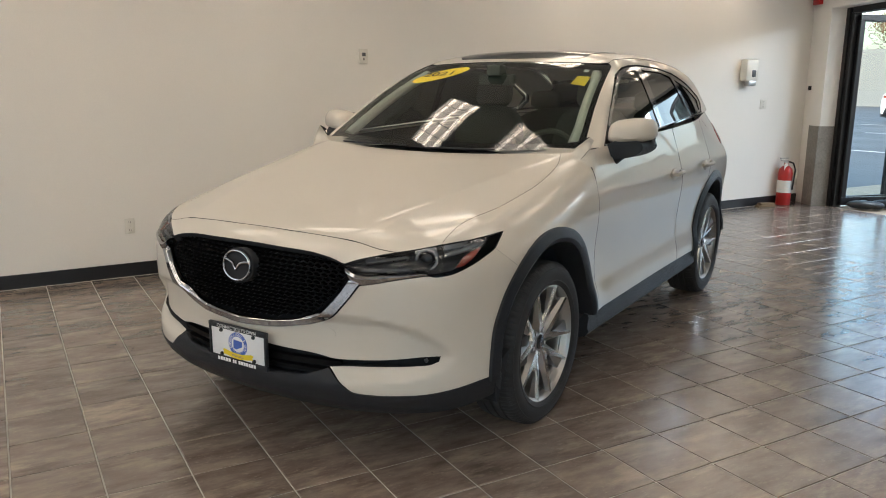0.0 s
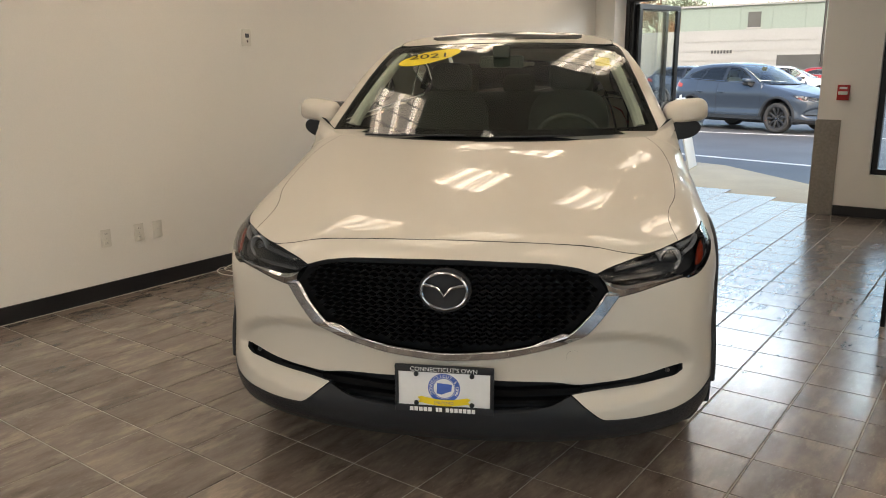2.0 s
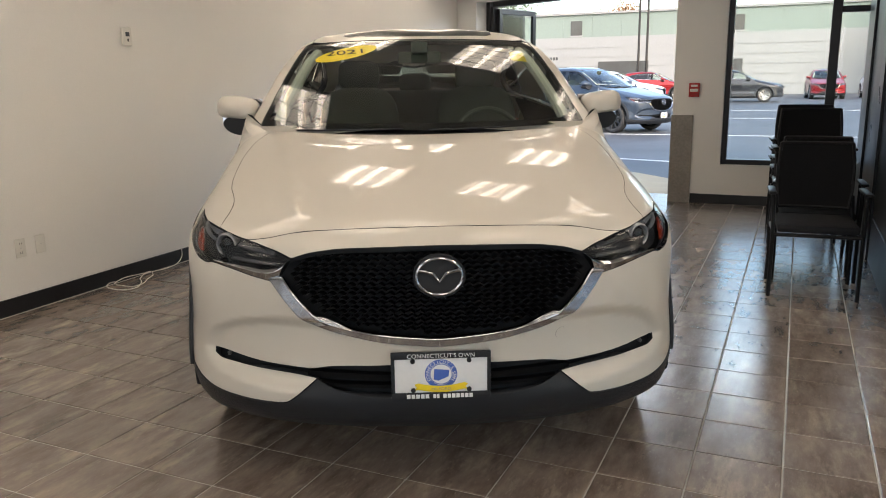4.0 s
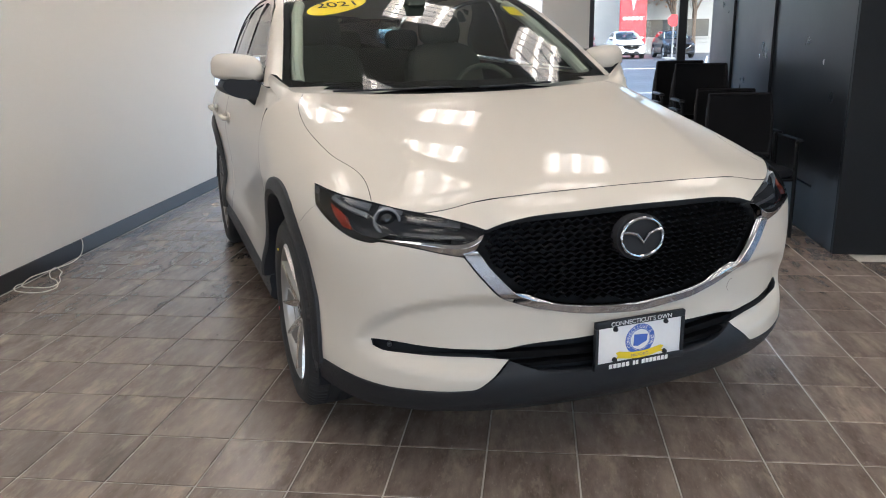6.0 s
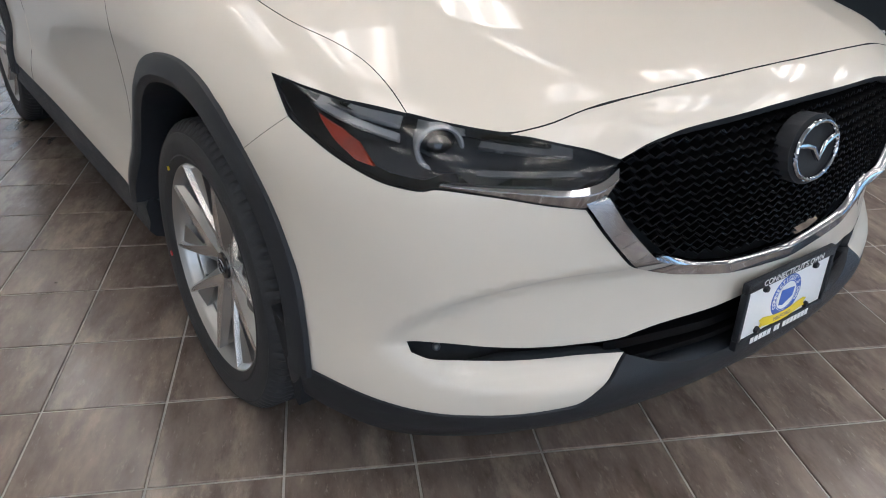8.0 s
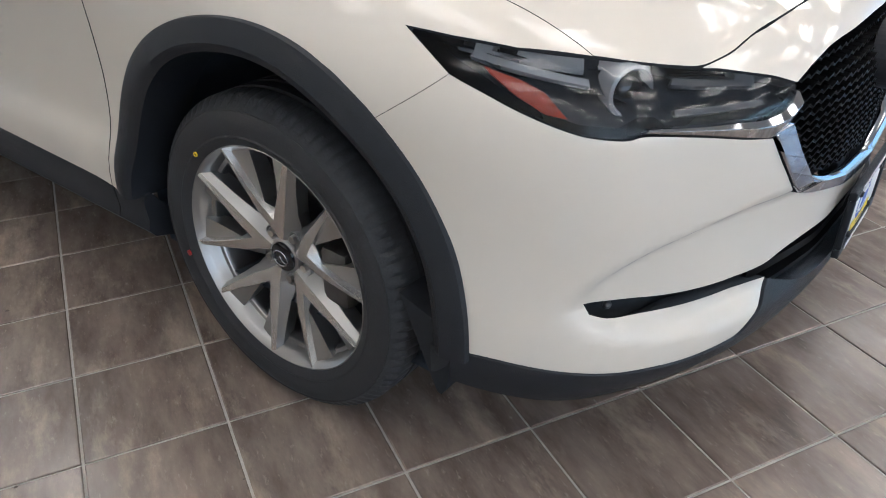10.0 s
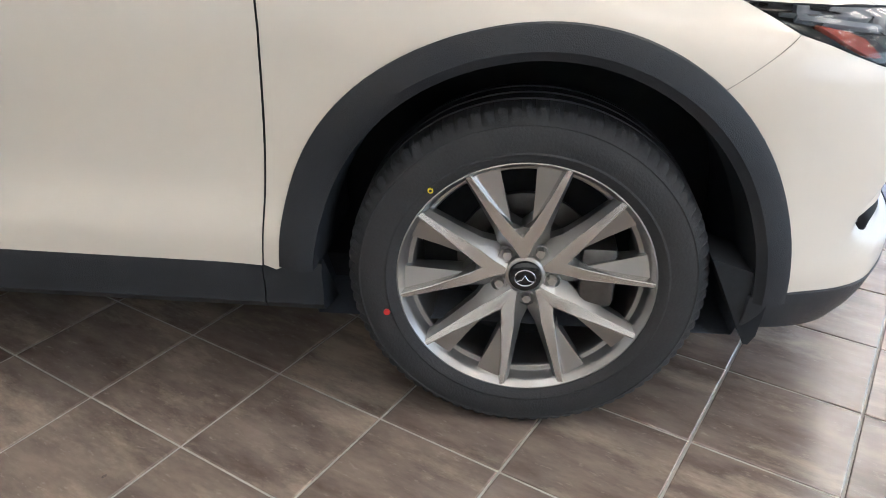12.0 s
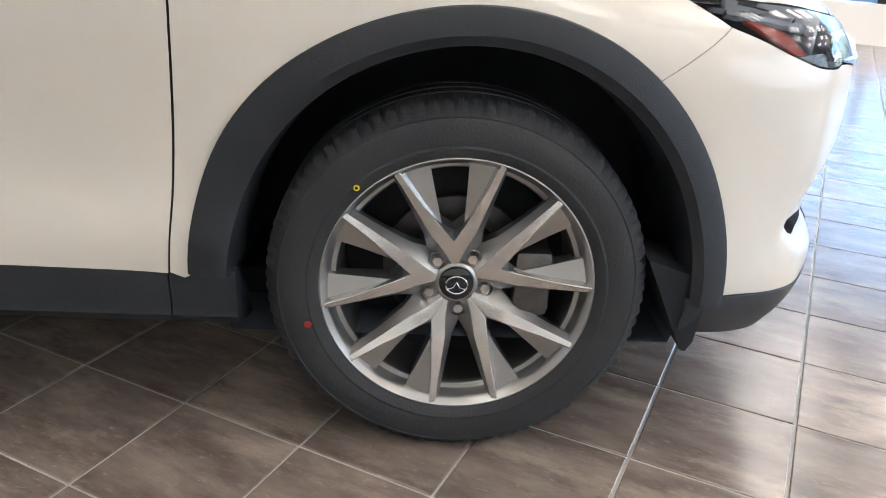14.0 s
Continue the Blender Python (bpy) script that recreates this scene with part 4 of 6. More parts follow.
def panel(name, f, rays, poly, material, parent, step=0.03, lift=0.0, edge=0.015, unit=(1.0, 1.0), holes=(), label="", gap=0.0, ease=0.0):
    """A piece of the body f = 0, cut to an outline in the plane coordinates of rays, with folded edges."""
    from mathutils.geometry import delaunay_2d_cdt
    unit = np.array(unit)
    loops = []
    for lp in (poly, *holes):
        lp = np.array(lp, float)
        if ease:
            lp = eased(lp, ease)
        if gap:
            w = lp * unit
            nx, pv = np.roll(w, -1, 0) - w, w - np.roll(w, 1, 0)
            area = np.sum(w[:, 0] * np.roll(w[:, 1], -1) - np.roll(w[:, 0], -1) * w[:, 1])
            n1, n2 = np.stack([-nx[:, 1], nx[:, 0]], -1), np.stack([-pv[:, 1], pv[:, 0]], -1)
            n = n1 / (np.linalg.norm(n1, axis=1, keepdims=True) + 1e-9) + n2 / (np.linalg.norm(n2, axis=1, keepdims=True) + 1e-9)
            n /= np.linalg.norm(n, axis=1, keepdims=True) + 1e-9
            lp = (w + n * gap * np.sign(area)) / unit
        loops.append(stepped(lp, step, unit))
    lo, hi = loops[0].min(0), loops[0].max(0)
    gx, gy = np.meshgrid(np.arange(lo[0], hi[0], step / unit[0]), np.arange(lo[1], hi[1], step / unit[1]))
    gx = gx + (np.arange(gx.shape[0]) % 2)[:, None] * 0.5 * step / unit[0]
    grid = np.stack([gx.ravel(), gy.ravel()], -1)
    keep = inside(loops[0], grid)
    for h in loops[1:]:
        keep &= ~inside(h, grid)
    grid = grid[keep]
    bound = np.concatenate(loops)
    far = np.array([np.hypot(*((bound - g) * unit).T).min() for g in grid]) if len(grid) else np.zeros(0)
    grid = grid[far > step * 0.45] if len(grid) else grid
    every = np.concatenate([bound, grid]) * unit
    links, base = [], 0
    for lp in loops:
        links += [(base + i, base + (i + 1) % len(lp)) for i in range(len(lp))]
        base += len(lp)
    vs, _, fs, *_ = delaunay_2d_cdt([Vector(v) for v in every], links, [], 0, 1e-6)
    q = np.array([tuple(v) for v in vs]) / unit
    fs = np.array([tuple(t) for t in fs])
    mid = q[fs].mean(1)
    ok = inside(loops[0], mid)
    for h in loops[1:]:
        ok &= ~inside(h, mid)
    fs = fs[ok]
    o, d, reach = rays(q)
    g = (lambda p: f(p) - lift)
    p = cast(g, o, d, reach)
    n = normal_of(g, p)
    a, b, c = p[fs[:, 0]], p[fs[:, 1]], p[fs[:, 2]]
    flip = (np.cross(b - a, c - a) * n[fs].mean(1)).sum(1) < 0
    fs[flip] = fs[flip][:, ::-1]
    count = {}
    for t in fs:
        for i in range(3):
            e = (int(t[i]), int(t[(i + 1) % 3]))
            count[e] = count.get(e, 0) + 1
    rim = [e for e in count if (e[1], e[0]) not in count]
    verts, norms, faces = [tuple(v) for v in p], [tuple(v) for v in n], [tuple(int(i) for i in t) for t in fs]
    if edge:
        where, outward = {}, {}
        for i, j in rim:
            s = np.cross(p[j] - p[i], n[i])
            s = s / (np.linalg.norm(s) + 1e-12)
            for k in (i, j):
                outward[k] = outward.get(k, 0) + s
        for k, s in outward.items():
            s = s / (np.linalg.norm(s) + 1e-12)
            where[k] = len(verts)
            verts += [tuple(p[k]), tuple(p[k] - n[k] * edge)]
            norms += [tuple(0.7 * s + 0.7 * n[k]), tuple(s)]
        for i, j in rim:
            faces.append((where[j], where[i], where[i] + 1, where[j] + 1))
    me = bpy.data.meshes.new(name)
    me.from_pydata(verts, [], faces)
    me.materials.append(material)
    # painted panels get dark folded edges: the shade in the gaps, as colour
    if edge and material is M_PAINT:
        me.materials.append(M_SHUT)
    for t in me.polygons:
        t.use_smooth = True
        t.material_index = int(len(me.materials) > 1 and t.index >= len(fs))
    me.normals_split_custom_set_from_vertices(norms)
    ob = new(name, me)
    ob.parent = parent
    if label:
        ob["label"] = label
    return ob


ROUND = (0.0175, 1.0)      # metres for a degree, near enough, and for a metre


def both(half):
    """A closed outline from its half at positive angles, first and last point on the middle line."""
    return half + [(-a, z) for a, z in reversed(half) if abs(a) > 1e-6]


def mirrored(poly, s):
    return [(s * a, z) for a, z in poly]


CAR = pose(0.0435, 1.9596, 0, 0, 0, 27.31) @ Matrix.Diagonal((1.018, 1, 1, 1))
car = thing("suv", CAR, "pearl white compact SUV with charcoal cladding and chrome grille surround", "car")

# outlines about the nose
GRILLE = [(0, 0.859), (17.5, 0.853), (22.2, 0.841), (25.2, 0.820), (26.6, 0.770), (24.6, 0.712), (20.6, 0.628), (18.0, 0.605), (14.0, 0.587), (7.3, 0.570), (0, 0.560)]
CHROME_OUT = [(0, 0.535), (9.3, 0.551), (17.2, 0.578), (20.6, 0.597), (22.9, 0.622), (26.3, 0.700), (28.6, 0.762)]
HEADLAMP = [(60.4, 0.913), (56.1, 0.906), (50.7, 0.898), (44.6, 0.888), (38.3, 0.872), (33.3, 0.860), (28.1, 0.840), (25.6, 0.824), (26.4, 0.803), (28.2, 0.789), (33.0, 0.794), (40.7, 0.800), (42.5, 0.787), (45.7, 0.793), (48.3, 0.808), (51.1, 0.828), (53.6, 0.848), (56.1, 0.865)]
wing_top = curve((0.0, 0.08, 0.20, 0.50, 1.0), (0.816, 0.800, 0.790, 0.793, 0.800))
wing_low = curve((0.0, 0.11, 0.32, 0.61, 1.0), (0.770, 0.757, 0.765, 0.781, 0.795))
BUMPER = [(0, 0.532), (9.3, 0.548), (17.2, 0.575), (20.6, 0.594), (23.2, 0.620), (26.6, 0.698), (28.6, 0.751), (31.5, 0.761), (35.6, 0.778), (41.2, 0.792), (42.5, 0.784), (45.7, 0.790), (48.3, 0.805), (51.1, 0.825), (53.6, 0.845), (56.3, 0.863), (63.0, 0.775), (60.6, 0.684), (57.9, 0.58), (57.0, 0.472), (56.8, 0.366), (52.8, 0.366), (47.2, 0.350), (42.2, 0.338), (39.2, 0.332), (33.0, 0.328), (28.6, 0.329), (26.7, 0.333), (24.2, 0.372), (21.9, 0.417), (25.0, 0.424), (31.2, 0.430), (36.9, 0.434), (41.6, 0.441), (43.4, 0.455), (43.9, 0.472), (40.0, 0.470), (36.9, 0.464), (31.2, 0.455), (22.9, 0.449), (20.4, 0.459), (18.0, 0.465), (7.5, 0.474), (0, 0.475)]
LIP = [(0, 0.362), (8.0, 0.363), (14.0, 0.368), (18.0, 0.388), (21.7, 0.414), (24.0, 0.370), (26.6, 0.330), (28.6, 0.326), (33.0, 0.325), (39.2, 0.329), (42.2, 0.335), (47.2, 0.347), (52.8, 0.363), (57.6, 0.364), (57.6, 0.294), (53.0, 0.278), (46.0, 0.252), (36.0, 0.234), (20.0, 0.224), (0, 0.224)]
NOSE = [(0, 0.909), (16.4, 0.9055), (24.0, 0.9005), (28.0, 0.892), (31.5, 0.877), (35.2, 0.867), (33.3, 0.8625), (28.1, 0.843), (25.4, 0.826), (22.4, 0.8445), (17.5, 0.8565), (0, 0.8625)]

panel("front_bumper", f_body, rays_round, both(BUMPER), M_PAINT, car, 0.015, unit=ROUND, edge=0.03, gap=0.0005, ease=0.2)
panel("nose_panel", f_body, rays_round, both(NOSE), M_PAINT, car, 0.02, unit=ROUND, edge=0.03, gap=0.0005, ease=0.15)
panel("front_lip", f_body, rays_round, both(LIP), M_CLAD, car, 0.025, lift=0.004, unit=ROUND, edge=0.05, ease=0.2, label="charcoal plastic lower lip")
panel("intake_recess", f_body, rays_round, both([(0, 0.52), (46, 0.52), (46, 0.30), (0, 0.30)]), M_SHUT, car, 0.04, lift=-0.055, unit=ROUND, edge=0, label="black air intake")
panel("grille_back", f_body, rays_round, both([(0, 0.88), (31, 0.85), (31, 0.70), (22, 0.55), (0, 0.53)]), M_SHUT, car, 0.04, lift=-0.06, unit=ROUND, edge=0)
panel("grille_surround", f_body, rays_round, [*GRILLE[4:], *[(-a, z) for a, z in reversed(GRILLE[4:-1])], *[(-a, z) for a, z in reversed(CHROME_OUT)], *CHROME_OUT[1:]], M_CHROME, car, 0.010, lift=0.008, unit=ROUND, edge=0.022, ease=0.2, label="chrome lower grille surround")

# grille mesh: staggered slanted fins
gp = np.array(both([(a * 0.972, z + (0.011 if z < 0.70 else -0.002)) for a, z in GRILLE]))
spot = np.array([(i * 0.86 + (0.43 if j % 2 else 0.0), 0.575 + 0.0150 * j, i, j) for j in range(20) for i in range(-32, 33)])
spot = spot[inside(gp, spot[:, :2])]
fv, ff = [], []
for (a, z, i, j), c in zip(spot, cast(lambda p: f_body(p) + 0.034, *rays_round(spot[:, :2]))):
    m = Matrix.Translation(c) @ Matrix.Rotation(radians(a), 4, "Z") @ Matrix.Rotation(radians(35 if (i + j) % 2 else -35), 4, "Y")
    k = len(fv)
    fv += [m @ Vector((x * 0.0076, y * 0.014, w * 0.0017)) for x in (-1, 1) for y in (-1, 1) for w in (-1, 1)]
    ff += [tuple(k + t for t in f) for f in ((0, 1, 3, 2), (4, 6, 7, 5), (0, 4, 5, 1), (2, 3, 7, 6), (0, 2, 6, 4), (1, 5, 7, 3))]
me = bpy.data.meshes.new("grille_mesh")
me.from_pydata(fv, [], ff)
me.materials.append(M_GRILLE)
fin = new("grille_mesh", me)
fin.parent = car
tagged(fin, "black grille mesh of small slanted fins", kind="stuff")

# badge: a plain oval ring with a notched bar on a black disc
bz = Matrix.Translation((0, -2.260, 0.772)) @ Matrix.Rotation(radians(84), 4, "X")


def oval(rx, ry, n=48, dy=0.0):
    return [(rx * math.cos(2 * math.pi * k / n), ry * math.sin(2 * math.pi * k / n) + dy) for k in range(n)]


bm = bmesh.new()
prism(bm, oval(0.083, 0.070), -0.03, 0.006, bz)
badge = part("badge", bm, M_LAMPBLACK, car, "oval chrome badge on black disc", smooth=False)
bm = bmesh.new()
tube(bm, [bz @ Vector((x, y, 0.014)) for x, y in oval(0.072, 0.058)], 0.0052, 10, True)
part("ring", bm, M_CHROME, badge)
bm = bmesh.new()
tube(bm, [bz @ Vector(p) for p in ((-0.066, 0.020, 0.014), (-0.045, 0.018, 0.016), (-0.020, 0.010, 0.017), (0.0, -0.016, 0.017), (0.020, 0.010, 0.017), (0.045, 0.018, 0.016), (0.066, 0.020, 0.014))], 0.006, 8)
part("bar", bm, M_CHROME, badge)


def on(f, rays, pts):
    q = np.array(pts, float)
    o, d, r = rays(q)
    return cast(f, o, d, r)


# hood
hood_edge = curve((-1.953, -1.87, -1.79, -1.72, -1.61, -1.4, -1.16, -0.98, -0.86), (0.741, 0.728, 0.725, 0.735, 0.765, 0.788, 0.790, 0.765, 0.72))
HOOD_SIDE = [(float(hood_edge(y)), float(y)) for y in np.linspace(-1.953, -0.86, 40)]
HOOD_FRONT = [(float(p[0]), float(p[1])) for p in on(f_body, rays_round, [(0, 0.909), (8.2, 0.9078), (16.4, 0.9055), (24.0, 0.9005), (28.0, 0.892), (31.5, 0.877), (35.2, 0.867), (38.3, 0.874), (41.5, 0.882)])]
HOOD = [*HOOD_FRONT, *HOOD_SIDE, (0.58, -0.90), (0.3, -0.975), (0, -1.0)]
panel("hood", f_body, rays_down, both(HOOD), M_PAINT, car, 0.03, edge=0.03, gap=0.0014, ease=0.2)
panel("cowl", f_body, rays_down, both([(0, -1.08), (0.6, -0.98), (0.75, -0.92), (0.775, -0.66), (0.6, -0.70), (0, -0.82)]), M_CLAD, car, 0.05, lift=-0.022, edge=0, label="black wiper cowl")
# dark sheet added behind the hood gaps to paint in their shade
panel("engine_bay_liner", f_body, rays_down, both([(0, -2.16), (0.68, -2.08), (0.80, -1.9), (0.86, -1.3), (0.84, -0.8), (0, -0.85)]), M_SHUT, car, 0.06, lift=-0.03, edge=0)

ARCH_Y, ARCH_Z = -1.342, 0.36


def arch(ry, rz, t0, t1, n, y0=ARCH_Y):
    return [(y0 + ry * math.cos(radians(t0 + (t1 - t0) * k / n)), ARCH_Z + rz * math.sin(radians(t0 + (t1 - t0) * k / n))) for k in range(n + 1)]


for s in (-1, 1):
    # fender
    shut = [tuple(p) for p in on(f_body, rays_down, HOOD_SIDE)]
    lamp_edge = [tuple(p) for p in on(f_body, rays_round, [(60.6, 0.9145), (56.1, 0.908), (50.7, 0.900)])]
    outline = shut + [(0.80, -0.76, 1.17), (0.855, -0.858, 1.165)]
    outline += [(x, y, z) for x, y, z in on(f_body, rays_side(1), [(-0.8545, 1.10), (-0.8555, 0.86), (-0.8365, 0.60), (-0.8195, 0.395), (-0.845, 0.385)])]
    outline += [tuple(p) for p in on(f_body, rays_side(1), arch(0.474, 0.511, 4, 130, 20))]
    outline += [tuple(p) for p in on(f_body, rays_round, [(63.0 - 6.7 * k / 12, 0.775 + 0.088 * k / 12) for k in range(13)])] + lamp_edge
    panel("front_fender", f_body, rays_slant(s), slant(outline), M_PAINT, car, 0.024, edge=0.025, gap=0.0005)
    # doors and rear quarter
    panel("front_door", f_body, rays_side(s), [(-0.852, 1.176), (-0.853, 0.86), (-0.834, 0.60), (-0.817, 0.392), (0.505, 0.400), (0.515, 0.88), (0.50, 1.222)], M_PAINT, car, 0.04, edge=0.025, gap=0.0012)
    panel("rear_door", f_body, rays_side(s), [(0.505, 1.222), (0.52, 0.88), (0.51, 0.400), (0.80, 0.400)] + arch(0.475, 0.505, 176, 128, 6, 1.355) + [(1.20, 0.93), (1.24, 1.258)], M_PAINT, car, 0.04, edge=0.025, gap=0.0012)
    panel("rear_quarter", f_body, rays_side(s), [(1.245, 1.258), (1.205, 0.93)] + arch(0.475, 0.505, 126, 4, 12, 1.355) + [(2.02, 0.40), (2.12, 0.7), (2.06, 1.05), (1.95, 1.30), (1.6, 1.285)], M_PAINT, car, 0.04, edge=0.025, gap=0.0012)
    # added dark sheet, so that the door gaps read as shaded
    panel("door_shut_liner", f_body, rays_side(s), [(-0.95, 1.15), (-0.90, 0.36), (0.95, 0.36), (1.45, 1.0), (1.45, 1.24)], M_SHUT, car, 0.12, lift=-0.03, edge=0)
    # side glass in a black surround
    glass = [(-0.62, 1.190), (-0.50, 1.272), (-0.38, 1.360), (-0.25, 1.448), (-0.10, 1.528), (0.06, 1.570), (0.20, 1.586), (0.40, 1.592), (0.75, 1.583), (1.05, 1.552), (1.35, 1.485), (1.60, 1.395), (1.63, 1.355), (1.56, 1.298), (1.0, 1.262), (0.3, 1.226)]
    panel("window_surround", f_top, rays_side(s), glass, M_GLOSSBLACK, car, 0.05, lift=-0.004, edge=0.0, label="gloss black window pillars",
          holes=([(-0.565, 1.212), (-0.475, 1.268), (-0.355, 1.352), (-0.23, 1.435), (-0.09, 1.508), (0.06, 1.549), (0.20, 1.565), (0.285, 1.568), (0.325, 1.24)],
                 [(0.425, 1.245), (0.395, 1.572), (0.75, 1.563), (0.97, 1.537), (1.13, 1.283)],
                 [(1.19, 1.288), (1.05, 1.520), (1.33, 1.462), (1.555, 1.378), (1.53, 1.312)]))
    for nm, mat, q in (("front_window", M_SIDEGLASS, [(-0.59, 1.20), (-0.485, 1.272), (-0.365, 1.358), (-0.24, 1.442), (-0.10, 1.518), (0.06, 1.560), (0.20, 1.576), (0.30, 1.578), (0.34, 1.235)]),
                       ("rear_window", M_PRIVACY, [(0.415, 1.24), (0.385, 1.58), (0.75, 1.572), (0.99, 1.545), (1.15, 1.278)]),
                       ("quarter_window", M_PRIVACY, [(1.18, 1.28), (1.04, 1.53), (1.33, 1.472), (1.57, 1.38), (1.54, 1.305)])):
        panel(nm, f_top, rays_side(s), q, mat, car, 0.06, lift=-0.009, edge=0.0).visible_shadow = False
    bm = bmesh.new()
    tube(bm, [tuple(p) for p in on(lambda p: f_top(p) - 0.004, rays_side(s), [(-0.63 + 2.19 * k / 24, 1.188 + 0.102 * k / 24) for k in range(25)])], 0.006, 6)
    part("belt_moulding", bm, M_CHROME, car, "thin chrome belt moulding")
    # pillar and roof rail
    ws = on(f_top, rays_front, [(0.792, 1.165), (0.782, 1.20), (0.757, 1.27), (0.724, 1.36), (0.691, 1.45), (0.655, 1.54), (0.633, 1.585)])
    seam = on(f_top, rays_down, [(0.598, 0.03), (0.596, 0.15), (0.592, 0.5), (0.585, 1.0), (0.56, 1.5), (0.54, 1.80)])
    low = on(f_top, rays_side(1), [(2.02, 1.22), (1.75, 1.29), (1.56, 1.288), (1.645, 1.355), (1.61, 1.405), (1.35, 1.495), (1.05, 1.562), (0.75, 1.593), (0.40, 1.602), (0.20, 1.595), (0.06, 1.579), (-0.105, 1.537), (-0.257, 1.457), (-0.39, 1.368), (-0.51, 1.280), (-0.635, 1.190), (-0.655, 1.160)])
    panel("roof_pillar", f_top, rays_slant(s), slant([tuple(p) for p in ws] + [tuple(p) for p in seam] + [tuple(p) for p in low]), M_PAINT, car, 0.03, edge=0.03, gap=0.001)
    bm = bmesh.new()
    tube(bm, [(s * x, y, z - 0.004) for x, y, z in on(f_top, rays_down, [(0.599 - 0.002 * k, 0.03 + 0.09 * k) for k in range(19)])], 0.006, 6)
    part("roof_moulding", bm, M_CLAD, car)
    # tail lamp
    panel("tail_lamp", f_body, rays_side(s), [(1.78, 1.06), (1.80, 1.15), (2.02, 1.20), (2.06, 1.10)], M_AMBER, car, 0.04, lift=0.006, edge=0.02, label="red tail lamp")
    # door handles
    for y in (0.36, 1.06):
        hp = on(f_body, rays_side(s), [(y, 0.955)])[0]
        bm = bmesh.new()
        ball(bm, Matrix.Translation(hp) @ Matrix.Diagonal((0.014, 0.062, 0.036, 1)), 1, 20, 12)
        h = part("door_handle", bm, M_PAINT, car)
        bm = bmesh.new()
        tube(bm, [(hp[0] + s * 0.012, hp[1] - 0.10, hp[2] + 0.004), (hp[0] + s * 0.034, hp[1] - 0.07, hp[2] + 0.006), (hp[0] + s * 0.036, hp[1] + 0.07, hp[2] + 0.010), (hp[0] + s * 0.012, hp[1] + 0.10, hp[2] + 0.012)], 0.013, 10)
        part("grip", bm, M_PAINT, h)

# windscreen, roof, tailgate
SCREEN = [(0, 1.155), (0.40, 1.157), (0.70, 1.166), (0.790, 1.172), (0.780, 1.20), (0.755, 1.27), (0.722, 1.36), (0.689, 1.45), (0.653, 1.54), (0.630, 1.588), (0.40, 1.606), (0, 1.613)]
panel("windscreen", f_top, rays_front, both(SCREEN), M_WINDSCREEN, car, 0.05, lift=-0.003, edge=0.0).visible_shadow = False
IN = [(0, 1.185), (0.40, 1.187), (0.68, 1.193), (0.748, 1.205), (0.735, 1.25), (0.696, 1.36), (0.663, 1.45), (0.632, 1.53), (0.605, 1.560), (0.40, 1.575), (0, 1.582)]
panel("windscreen_border", f_top, rays_front, both([(a * 1.0, z) for a, z in SCREEN]), M_GLOSSBLACK, car, 0.05, lift=-0.008, edge=0.0, holes=(both(IN),), label="black screen border")
front = [(float(p[0]), float(p[1]) + 0.012) for p in on(f_top, rays_front, [(0, 1.613), (0.20, 1.611), (0.40, 1.606), (0.55, 1.597)])]
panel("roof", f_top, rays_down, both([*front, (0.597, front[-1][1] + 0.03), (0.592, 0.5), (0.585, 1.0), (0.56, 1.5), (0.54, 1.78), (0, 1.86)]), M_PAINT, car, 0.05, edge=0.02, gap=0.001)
panel("sunroof", f_top, rays_down, both([(0, 0.06), (0.40, 0.085), (0.43, 0.12), (0.43, 0.60), (0, 0.60)]), M_GLOSSBLACK, car, 0.06, lift=0.004, edge=0.008, label="dark glass sunroof")


def rays_back(q):
    return np.stack([q[:, 0], 0 * q[:, 0] - 0.6, q[:, 1]], -1), np.tile((0.0, 1.0, 0.0), (len(q), 1)), 3.2


panel("tailgate", f_body, rays_back, both([(0, 1.27), (0.80, 1.25), (0.86, 0.95), (0.84, 0.62), (0, 0.60)]), M_PAINT, car, 0.08)
panel("rear_bumper", f_body, rays_back, both([(0, 0.60), (0.84, 0.62), (0.90, 0.45), (0.86, 0.26), (0, 0.24)]), M_CLAD, car, 0.08)
panel("rear_screen", f_top, rays_back, both([(0, 1.27), (0.68, 1.27), (0.52, 1.52), (0, 1.55)]), M_SIDEGLASS, car, 0.08, edge=0).visible_shadow = False

